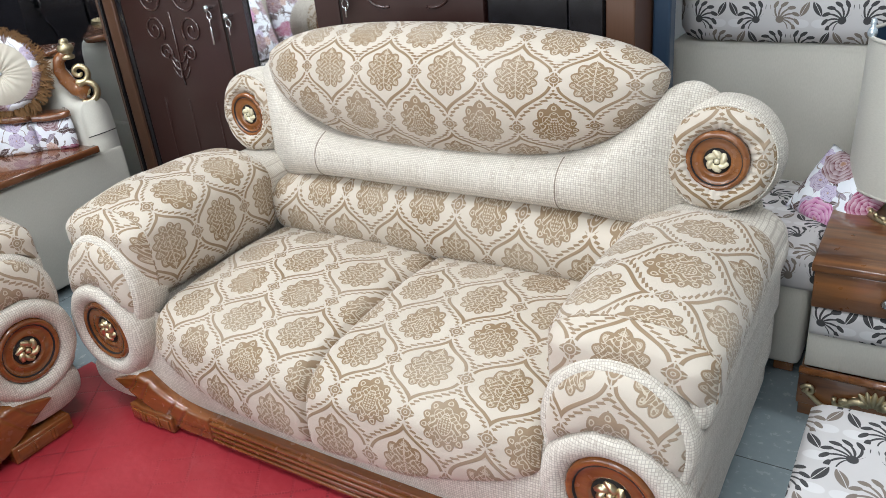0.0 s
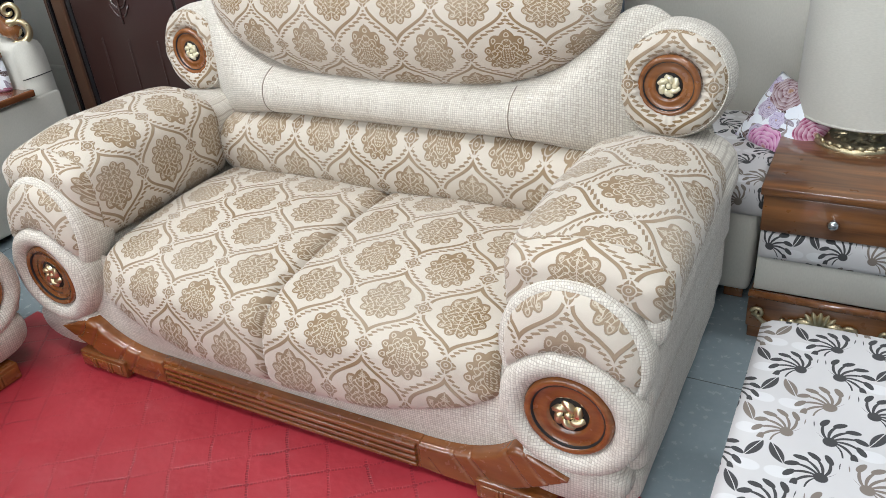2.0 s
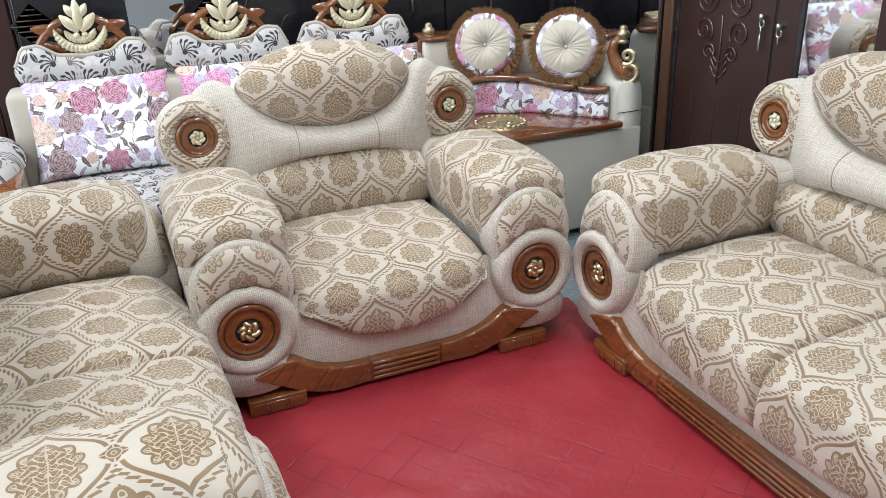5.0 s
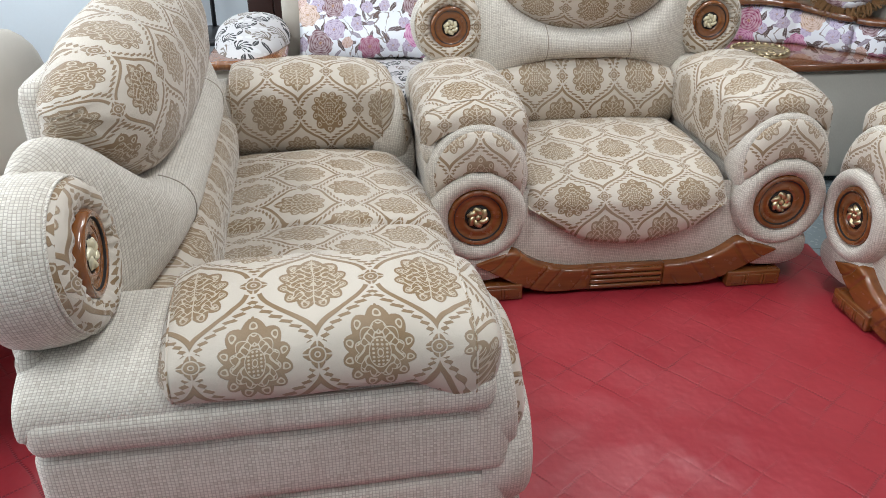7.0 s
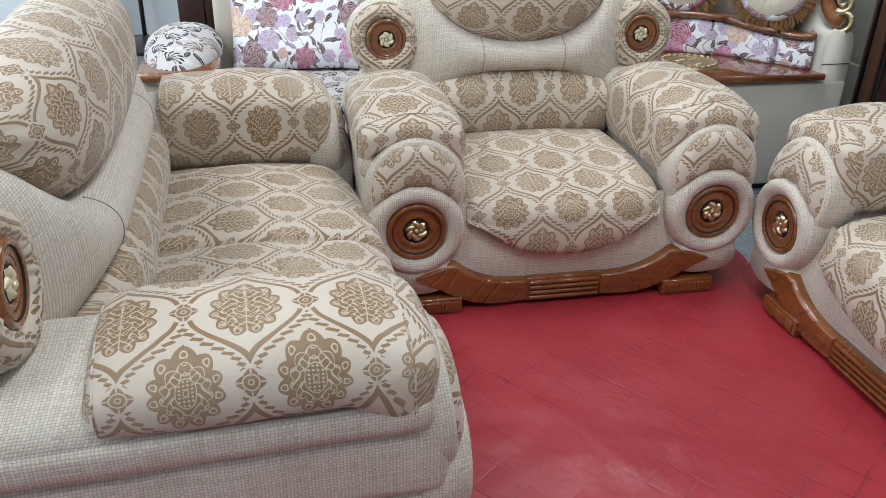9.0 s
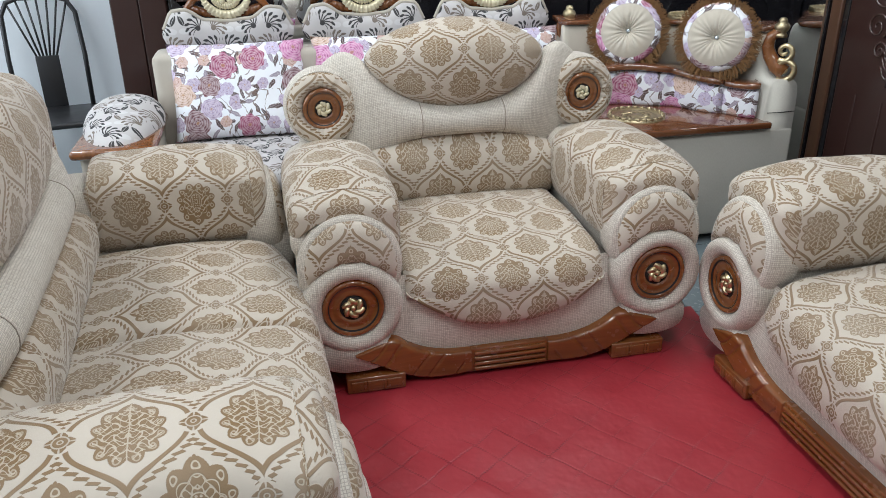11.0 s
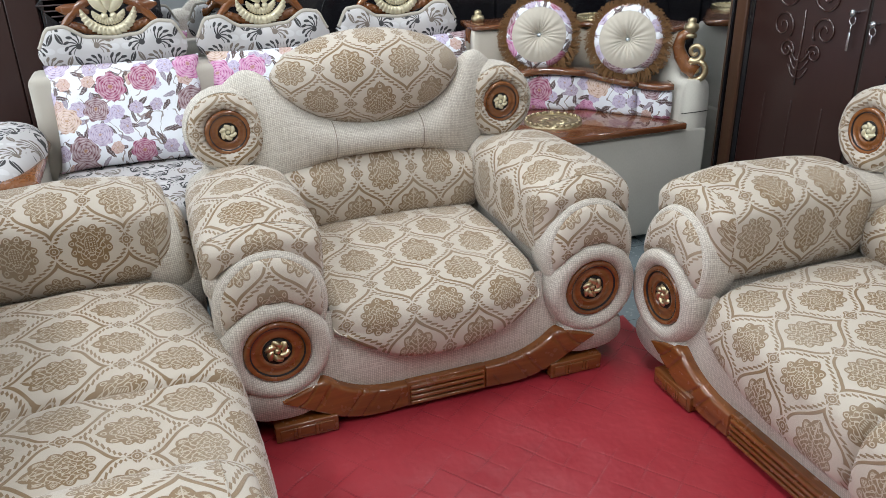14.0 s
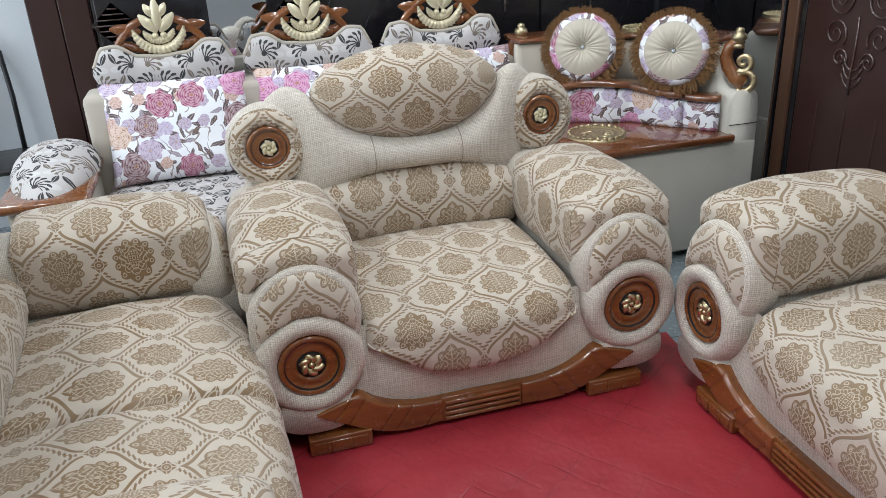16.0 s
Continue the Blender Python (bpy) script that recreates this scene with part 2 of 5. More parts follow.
    knot = leafy * (1.0 - holes * 0.8)
    clear = 1.0 - kx
    pile = (medal + (solid + beads) * clear * (1.0 - body) + knot).min(1.0)
    return pile, lines * body


def damask():
    m = Mat("damask_cloth", rough=0.75, spec=0.25)
    uv = m.coords()
    u, v, _ = m.split(uv)
    w = m.noise(uv, 11.0, 2.0) - 0.5
    pile, gold = ogee(m, u + w * 0.010, v + w * 0.008)
    fine = m.noise(uv, 900.0, 2.0)
    cloud = m.noise(uv, 5.0, 3.0)
    nap = (m.noise(uv, 3.2, 3.0) * 2.6 - 0.75).max(0.0).min(1.0)
    ground = m.mix(cloud, (0.525, 0.455, 0.378), (0.635, 0.562, 0.478))
    tuft = m.mix(fine, (0.180, 0.102, 0.045), (0.295, 0.190, 0.094))
    col = m.mix(pile * (0.62 + 0.38 * nap), ground, tuft)
    col = m.mix(gold * 0.34, col, (0.66, 0.57, 0.42))
    m.set("Base Color", col)
    m.set("Roughness", pile * 0.25 + 0.55)
    m.set("Sheen Weight", 0.35)
    m.set("Sheen Roughness", 0.4)
    m.bump(pile * 0.7 + fine * 0.35 + m.noise(uv, 26.0, 3.0) * 1.2, 0.65, 0.0025)
    return m.mat


def weave():
    m = Mat("beige_weave", rough=0.85, spec=0.2)
    uv = m.coords()
    u, v, _ = m.split(uv)
    tau = 2 * math.pi
    c = 0.0066
    wob = m.noise(uv, 8.0, 2.0) * 0.006
    iu, iv = ((u + wob) / c), ((v + wob) / c)

    def cell(x, y):
        n = m.tree.nodes.new("ShaderNodeTexWhiteNoise")
        n.noise_dimensions = "2D"
        m.tree.links.new(m.vec(x, y), n.inputs[0])
        return Ex(m.tree, n.outputs[0])
    single = cell(iu.floor(), iv.floor())
    warp = cell(iu.floor(), (iv * 0.07).floor())
    weft = cell((iu * 0.07).floor(), iv.floor() + 40.0)
    over = (iu.floor() + iv.floor()).mod(2.0)
    thread = over * warp + (1.0 - over) * weft
    du, dv = iu.mod(1.0) - 0.5, iv.mod(1.0) - 0.5
    gap = ((du.abs().max(dv.abs()) - 0.5) * -1.0).below(0.10, 0.06)
    cloud = m.noise(uv, 4.0, 3.0)
    col = m.mix(cloud, (0.68, 0.625, 0.545), (0.78, 0.73, 0.655))
    col = m.mix((thread * thread * 0.34 + single * single * 0.22).min(1.0), col, (0.36, 0.30, 0.235))
    col = m.mix(gap * 0.52, col, (0.24, 0.19, 0.15))
    m.set("Base Color", col)
    m.set("Sheen Weight", 0.2)
    m.bump((du.power(2.0) + dv.power(2.0)) * -2.0 + thread * 0.4, 0.55, 0.0013)
    return m.mat


def plain_cloth(name, c1, c2, scale=600.0):
    m = Mat(name, rough=0.85, spec=0.2)
    uv = m.coords()
    cloud, fine = m.noise(uv, 5.0, 4.0), m.noise(m.scaled(uv, 1.0, 0.35, 1.0), scale, 2.0)
    col = m.mix(cloud, c1, c2)
    m.set("Base Color", m.mix(fine * 0.35, col, tuple(0.55 * x for x in c1)))
    m.set("Sheen Weight", 0.2)
    m.bump(fine + cloud * 3.0, 0.25, 0.002)
    return m.mat


def leaf_print():
    """White cloth with fans of stalks and berries, curved leaves, in black and taupe by turns."""
    m = Mat("leaf_print_cloth", rough=0.8, spec=0.2)
    uv = m.coords()
    u0, v0, _ = m.split(uv)
    tau = 2 * math.pi
    wob = m.noise(uv, 9.0, 1.0) - 0.5
    u, v = (u0 + wob * 0.012) * 0.92, (v0 + wob * 0.012) * 0.92
    P, Q = 0.118, 0.088
    row = (v / Q).floor()
    su = u / P + row.mod(2.0) * 0.5
    col_i = su.floor()
    x = ((su.mod(1.0)) - 0.5) * P
    y = ((v / Q).mod(1.0) - 0.5) * Q
    flip = 1.0 - (col_i + row).mod(2.0) * 2.0
    xx = x * flip
    # fan of curved stalks round a root
    rx, ry = xx + 0.026, y + 0.014
    r = (rx.power(2.0) + ry.power(2.0)).sqrt()
    th = ry.atan2(rx)
    bent = th + r * 13.0
    n = 13.0
    cell = (bent * (n / tau) + 0.5).mod(1.0) - 0.5
    arc = cell.abs() * (tau / n) * r
    sector = (bent - 1.15).abs().below(1.65)
    blade = (r * (math.pi / 0.052)).sin().max(0.0) * 0.0023 + 0.0005
    stalk = (arc - blade).below(0.0, 0.0005) * r.below(0.050) * sector
    berry = ((arc / 0.0068).power(2.0) + ((r - 0.047) / 0.0095).power(2.0)).below(1.0, 0.15) * sector
    core = r.below(0.011, 0.001)
    # curved leaf: overlap of two discs
    lx, ly = xx - 0.040, y - 0.016
    c1 = ((lx - 0.026).power(2.0) + (ly + 0.012).power(2.0)).sqrt().below(0.037, 0.0008)
    c2 = ((lx + 0.022).power(2.0) + (ly - 0.014).power(2.0)).sqrt().below(0.037, 0.0008)
    leaf = c1 * c2
    vein = (lx - ly * 0.5).abs().below(0.0008, 0.0003)
    ink = (stalk + berry + core + leaf * (1.0 - vein)).min(1.0)
    alt = (col_i + row * 2.0 + 0.5).mod(3.0).below(2.0)
    tone = m.mix(alt, (0.17, 0.135, 0.11), (0.02, 0.02, 0.022))
    white = ((((xx - 0.035).power(2.0) / 2.6 + (y + 0.026).power(2.0)).sqrt()).below(0.013, 0.001)) * 0.35
    ground = m.mix(m.noise(uv, 6.0, 3.0), (0.50, 0.478, 0.475), (0.59, 0.566, 0.562))
    ground = m.mix(white, ground, (0.76, 0.76, 0.77))
    m.set("Base Color", m.mix(ink * 0.93, ground, tone))
    fine = m.noise(uv, 1200.0, 1.0)
    m.bump(fine + ink * 0.4, 0.2, 0.001)
    return m.mat


def flower_print(name="flower_print_cloth", size=1.0):
    """White cloth with large roses in magenta, pink, peach, mauve and brown, and grey-brown leaves."""
    m = Mat(name, rough=0.7, spec=0.25)
    uv = m.coords()
    tau = 2 * math.pi
    ground = m.mix(m.noise(uv, 4.0, 2.0), (0.84, 0.86, 0.93), (0.92, 0.93, 0.96))
    col = ground

    warp = m.tree.nodes.new("ShaderNodeVectorMath")
    warp.operation = "MULTIPLY_ADD"
    m.tree.links.new(m.noise(uv, 28.0, 3.0, colour=True), warp.inputs[0])
    warp.inputs[1].default_value = (0.024, 0.024, 0.0)
    m.tree.links.new(uv, warp.inputs[2])

    def seeds(scale, shift, rand=0.8):
        n = m.tree.nodes.new("ShaderNodeTexVoronoi")
        n.voronoi_dimensions = "2D"
        mp = m.tree.nodes.new("ShaderNodeMapping")
        mp.inputs["Location"].default_value = (*shift, 0)
        m.tree.links.new(warp.outputs[0], mp.inputs[0])
        m.tree.links.new(mp.outputs[0], n.inputs["Vector"])
        n.inputs["Scale"].default_value, n.inputs["Randomness"].default_value = scale, rand
        px, py, _ = m.split(n.outputs["Position"])
        mx, my, _ = m.split(mp.outputs[0])
        rnd, rnd2, rnd3 = m.split(n.outputs["Color"])
        return mx - px, my - py, rnd, rnd2, rnd3

    def pick(value, stops):
        ramp = m.tree.nodes.new("ShaderNodeValToRGB")
        ramp.color_ramp.interpolation = "CONSTANT"
        els = ramp.color_ramp.elements
        while len(els) < len(stops):
            els.new(0.5)
        for e, (p, c) in zip(els, stops):
            e.position, e.color = p, (*c, 1)
        m.tree.links.new(value.socket, ramp.inputs[0])
        return ramp.outputs[0]

    def leaves(col, scale, shift, long, wide, stops, keep):
        dx, dy, rnd, rnd2, rnd3 = seeds(scale, shift, 1.0)
        a = rnd3 * tau
        x, y = dx * a.cos() + dy * a.sin(), dy * a.cos() - dx * a.sin()
        half = (1.0 - (x / long).power(2.0)).max(0.0) * wide
        body = (y.abs() - half).below(0.0, 0.0008) * rnd.op("GREATER_THAN", 1.0 - keep)
        vein = (y.abs().below(0.0009, 0.0004) + ((x + y.abs()) * (tau / 0.010)).sin().below(-0.75, 0.1) * 0.6).min(1.0)
        return m.mix(body, col, m.mix(vein * 0.55, pick(rnd2, stops), (0.70, 0.66, 0.66)))

    def roses(col, scale, shift, stops, big, petals, keep):
        dx, dy, rnd, rnd2, rnd3 = seeds(scale, shift)
        r = (dx.power(2.0) + dy.power(2.0)).sqrt()
        th = dy.atan2(dx) + rnd3 * 6.0
        size = (rnd * 0.30 + 0.75) * big
        k = r / size
        # rings of petals, each ring turned against the last
        ring = (k * 5.6).floor()
        t2 = th + ring * 1.9
        scal = (t2 * (petals * 0.5)).sin().abs()
        depth = (k * 5.6).mod(1.0) + scal * 0.50 - 0.2
        inside = (k - 0.86 - (th * (petals * 0.5)).sin().abs() * 0.14).below(0.0, 0.02) * rnd3.op("GREATER_THAN", 1.0 - keep)
        tone = pick(rnd2, stops)
        lit = m.mix((depth * 0.50).max(0.0).min(0.55), tone, (0.88, 0.78, 0.82))
        lit = m.mix(depth.below(0.16, 0.14) * 0.60, lit, (0.16, 0.05, 0.07))
        lit = m.mix(k.below(0.13, 0.05) * 0.6, lit, (0.45, 0.22, 0.08))
        return m.mix(inside, col, lit)

    greys = ((0.0, (0.12, 0.08, 0.085)), (0.35, (0.34, 0.29, 0.36)), (0.65, (0.09, 0.05, 0.05)))
    col = leaves(col, 15.0, (0.31, 0.12), 0.032, 0.009, greys, 0.95)
    col = leaves(col, 12.0, (4.31, 3.12), 0.036, 0.010, greys, 0.9)
    curls = m.noise(warp.outputs[0], 10.0, 1.0)
    vine = (curls - 0.5).abs().below(0.010, 0.004) * m.noise(uv, 5.0, 1.0).op("GREATER_THAN", 0.42)
    col = m.mix(vine * 0.8, col, (0.20, 0.13, 0.11))
    col = roses(col, 11.0, (1.7, 2.3), ((0.0, (0.50, 0.44, 0.66)), (0.4, (0.42, 0.35, 0.52)), (0.75, (0.55, 0.33, 0.24))), 0.036, 6.0, 0.80)
    col = roses(col, 6.6, (3.1, 5.2), ((0.0, (0.34, 0.015, 0.12)), (0.24, (0.62, 0.42, 0.28)), (0.40, (0.17, 0.06, 0.07)), (0.56, (0.62, 0.16, 0.42)), (0.74, (0.24, 0.12, 0.13)), (0.88, (0.46, 0.38, 0.56))), 0.066, 7.0, 0.92)
    m.set("Base Color", col)
    m.bump(m.noise(uv, 1100.0, 1.0) + m.noise(uv, 9.0, 2.0) * 4.0, 0.2, 0.0015)
    return m.mat


def wood(name, c1, c2, rough=0.24, along="x", coat=1.0, scale=1.0):
    m = Mat(name, rough=rough)
    co = m.coords("Object")
    sx, sy, sz = {"x": (1.5, 26.0, 26.0), "y": (26.0, 1.5, 26.0), "z": (26.0, 26.0, 1.5)}[along]
    g = m.noise(m.scaled(co, sx * scale, sy * scale, sz * scale), 1.0, 4.0, 0.6, distort=1.2)
    big = m.noise(m.scaled(co, sx * 0.5 * scale, sy * 0.28 * scale, sz * 0.28 * scale), 1.0, 3.0, distort=2.2)
    streak = (g * 2.6 - 0.8).max(0.0).min(1.0)
    bands = (big * 3.2 - 1.15).max(0.0).min(1.0)
    col = m.mix((streak * 0.45 + bands * 0.60).min(1.0), c1, c2)
    m.set("Base Color", col)
    smear = m.noise(co, 30.0, 3.0)
    m.set("Roughness", smear * 0.18 + (rough - 0.08))
    m.set("Coat Weight", coat)
    m.set("Coat Roughness", 0.05)
    m.bump(g, 0.08, 0.001)
    return m.mat


def metal(name, colour, rough=0.25):
    m = Mat(name, colour, rough, 1.0)
    co = m.coords("Object")
    n = m.noise(co, 60.0, 3.0)
    m.set("Base Color", m.mix(n * 0.7, colour, tuple(0.45 * c for c in colour)))
    m.set("Roughness", n * 0.3 + (rough - 0.1))
    m.bump(n, 0.15, 0.001)
    return m.mat


def lacquer(name, c1, c2, rough=0.25, coat=0.3):
    m = Mat(name, c1, rough)
    co = m.coords("Object")
    n = m.noise(m.scaled(co, 9.0, 9.0, 0.8), 1.0, 4.0)
    f = m.noise(m.scaled(co, 160.0, 160.0, 5.0), 1.0, 2.0)
    m.set("Base Color", m.mix((n * 0.7 + f * 0.4).min(1.0), c1, c2))
    m.set("Roughness", n * 0.22 + (rough - 0.08))
    m.set("Coat Weight", coat)
    m.set("Coat Roughness", 0.2)
    m.bump(f, 0.06, 0.001)
    return m.mat


def red_mat():
    m = Mat("red_plastic_sheet", rough=0.42)
    co = m.coords("Object")
    x, y, _ = m.split(co)
    tau = 2 * math.pi
    wob = m.noise(co, 5.0, 3.0) - 0.5
    a = ((x * 0.80 + y * 0.60 + wob * 0.035) / 0.105)
    b = ((x * -0.60 + y * 0.80 + wob * 0.035) / 0.105)
    la, lb = (a.mod(1.0) - 0.5).abs() * -1.0 + 0.5, (b.mod(1.0) - 0.5).abs() * -1.0 + 0.5
    patch = m.noise(co, 2.3, 3.0)
    dash_a = ((b * 11.0).mod(1.0)).below(0.72, 0.1) * (m.noise(co, 9.0, 2.0) * 5.0 - 1.6).max(0.0).min(1.0)
    dash_b = ((a * 11.0).mod(1.0)).below(0.72, 0.1) * (m.noise(co, 8.0, 2.0) * 5.0 - 1.6).max(0.0).min(1.0)
    crease = (la.below(0.034, 0.018) * dash_a + lb.below(0.034, 0.018) * dash_b).min(1.0) * (patch * 4.0 - 1.5).max(0.0).min(1.0)
    cloud = m.noise(co, 3.0, 5.0)
    dirt = (m.noise(co, 26.0, 4.0) * 3.0 - 1.85).max(0.0).min(1.0)
    col = m.mix(cloud, (0.265, 0.017, 0.026), (0.39, 0.034, 0.046))
    col = m.mix(crease * 0.75, col, (0.12, 0.005, 0.012))
    smudge = (m.noise(co, 4.2, 4.0) * 3.0 - 1.75).max(0.0).min(1.0)
    col = m.mix(smudge * 0.35, col, (0.15, 0.02, 0.03))
    col = m.mix(dirt * 0.30, col, (0.50, 0.16, 0.16))
    m.set("Base Color", col)
    m.set("Roughness", cloud * 0.30 + 0.20)
    m.bump(crease * -0.4 + m.noise(co, 7.0, 3.0) * 2.2 + m.noise(co, 40.0, 2.0) * 0.25, 0.5, 0.005)
    return m.mat


def tiles():
    m = Mat("grey_floor_tile", rough=0.2)
    co = m.coords("Object")
    x, y, _ = m.split(co)
    gx, gy = (x / 0.6).mod(1.0), (y / 0.6).mod(1.0)
    joint = (gx.below(0.006) + gy.below(0.006)).min(1.0)
    n, f = m.noise(co, 2.2, 5.0), m.noise(co, 40.0, 3.0)
    col = m.mix(n * 0.7 + f * 0.3, (0.14, 0.18, 0.20), (0.30, 0.35, 0.37))
    m.set("Base Color", m.mix(joint, col, (0.07, 0.08, 0.08)))
    m.set("Roughness", f * 0.2 + 0.15)
    m.bump(joint * -1.0 + f * 0.05, 0.2, 0.002)
    return m.mat


def plaster(name, c, rough=0.7):
    m = Mat(name, c, rough)
    co = m.coords("Object")
    n, f = m.noise(co, 1.2, 5.0), m.noise(co, 60.0, 3.0)
    m.set("Base Color", m.mix(n * 0.6 + f * 0.2, c, tuple(0.82 * x for x in c)))
    m.bump(f, 0.1, 0.002)
    return m.mat


DAMASK, WEAVE = damask(), weave()
LEAFY, FLORAL = leaf_print(), flower_print()
BEIGE = plain_cloth("beige_suede", (0.50, 0.45, 0.38), (0.58, 0.53, 0.46))
CREAM = plain_cloth("cream_velvet", (0.58, 0.52, 0.43), (0.68, 0.62, 0.53), 300.0)
SEAM = Mat("stitched_seam", (0.30, 0.25, 0.20), 0.9).mat
LINEN = plain_cloth("grey_beige_linen", (0.56, 0.53, 0.465), (0.66, 0.63, 0.565), 260.0)
TEAK = wood("orange_teak", (0.135, 0.040, 0.009), (0.285, 0.098, 0.024), along="x")
TEAK_Z = wood("brown_polished_wood", (0.14, 0.045, 0.012), (0.27, 0.10, 0.030), along="z", rough=0.25)
WALNUT = wood("striped_walnut", (0.030, 0.010, 0.006), (0.30, 0.115, 0.032), along="x", scale=1.0, rough=0.3)
ROSEWOOD = wood("red_brown_board", (0.085, 0.026, 0.011), (0.22, 0.078, 0.028), along="y", rough=0.2)
MAHOGANY = lacquer("dark_mahogany", (0.022, 0.0075, 0.0065), (0.038, 0.013, 0.010), 0.32)
# door mahogany made lighter and glossier: the scrolls' highlights put into the colour
LIT_MAHOGANY = lacquer("highlit_carved_mahogany", (0.034, 0.013, 0.011), (0.058, 0.023, 0.019), 0.20, 0.9)
BROWN = lacquer("brown_edge_wood", (0.060, 0.026, 0.014), (0.12, 0.055, 0.030), 0.35)
BLACK = lacquer("black_lacquer", (0.006, 0.006, 0.008), (0.014, 0.013, 0.016), 0.16, 0.6)
# near-black colour puts the shade of grooves, slits and set-back parts into the surface
GROOVE_SHADE = Mat("painted_recess_shade", (0.012, 0.008, 0.006), 0.8).mat
GOLD = metal("pale_gold", (0.83, 0.68, 0.42), 0.28)
OLD_GOLD = metal("antique_gold", (0.62, 0.52, 0.33), 0.38)
CHROME = metal("chrome", (0.75, 0.76, 0.78), 0.15)
IVORY = Mat("ivory_gold_paint", (0.72, 0.65, 0.46), 0.32, 0.3).mat
FRINGE = plain_cloth("golden_brown_fringe", (0.15, 0.070, 0.025), (0.28, 0.150, 0.062), 400.0)
MIRROR = Mat("mirror_glass", (0.80, 0.82, 0.83), 0.03, 1.0).mat
BLUE = lacquer("blue_painted_post", (0.012, 0.032, 0.065), (0.022, 0.050, 0.095), 0.45)
WHITE_WALL = plaster("white_wall_paint", (0.74, 0.78, 0.82))
GREY_WALL = plaster("grey_wall_paint", (0.50, 0.50, 0.50))
BLACK_METAL = lacquer("black_painted_metal", (0.010, 0.010, 0.012), (0.02, 0.02, 0.022), 0.35)
RED_SHEET, TILE = red_mat(), tiles()
CRYSTAL = Mat("crystal_stud", (0.75, 0.85, 0.92), 0.08, 0.6).mat

# ---- lamps of the showroom and one added fill ----
# the last one is an unseen fill, added to brighten the white partition
for lx, ly, power in ((0.9, -0.9, 46), (-1.3, -0.5, 42), (0.9, -3.0, 38), (-1.9, -3.4, 34), (-2.2, 0.2, 28), (2.0, 0.9, 30), (-2.75, -3.75, 30)):
    area_lamp("ceiling_tube_and_fill_light", pose(lx, ly, 3.32), 1.2, 0.30, power, (0.91, 0.965, 1.0))
area_lamp("shopfront_daylight", pose(-0.6, -4.93, 1.95, 90, 0, 0), 4.6, 2.4, 135, (0.83, 0.93, 1.0))

# ---- room ----
def room():
    floor = finish("floor", rbox(-5.5, 5, -5, 4.5, -0.1, 0, 0), TILE, smooth=False)
    tagged(floor, "polished grey stone tile floor", "floor", kind="structure")
    ceiling = finish("ceiling", rbox(-5.5, 5, -5, 4.5, 3.4, 3.5, 0), WHITE_WALL, smooth=False)
    tagged(ceiling, "plain white ceiling", "ceiling", kind="structure")
    for name, b, mat in (("wall_west", (-5.6, -5.5, -5, 4.5, 0, 3.4), WHITE_WALL), ("wall_east", (5, 5.1, -5, 4.5, 0, 3.4), GREY_WALL),
                         ("wall_north", (-5.5, 5, 4.5, 4.6, 0, 3.4), GREY_WALL), ("wall_south", (-5.5, 5, -5.1, -5, 0, 3.4), WHITE_WALL)):
        tagged(finish(name, rbox(*b, 0), mat, smooth=False), "plain painted showroom wall", "wall", kind="structure")
    # white partition beside the dark cupboards
    tagged(finish("wall_partition", rbox(-3.75, -3.65, -4.2, -1.95, 0, 3.4, 0), WHITE_WALL, smooth=False), "white painted wall beside the dark cupboards", "wall", kind="structure")

    # red sheet with its wavy edge
    def sheet(s, t):
        x = -1.24 + s * 2.25
        y = -3.6 + t * 3.71
        if t > 0.985:
            y += 0.012 * math.sin(x * 9) + 0.008 * math.sin(x * 23)
        z = 0.004 + 0.004 * noise.noise(Vector((x * 3, y * 3, 0))) + 0.003 * noise.noise(Vector((x * 9, y * 9, 2)))
        return x, y, max(0.0025, z)
    top = grid(sheet, 110, 180, uv=lambda c: (c.x, c.y))
    ob = finish("red_mat", top, RED_SHEET)
    tagged(ob, "red plastic floor sheet with creased diamond embossing", "mat")


room()


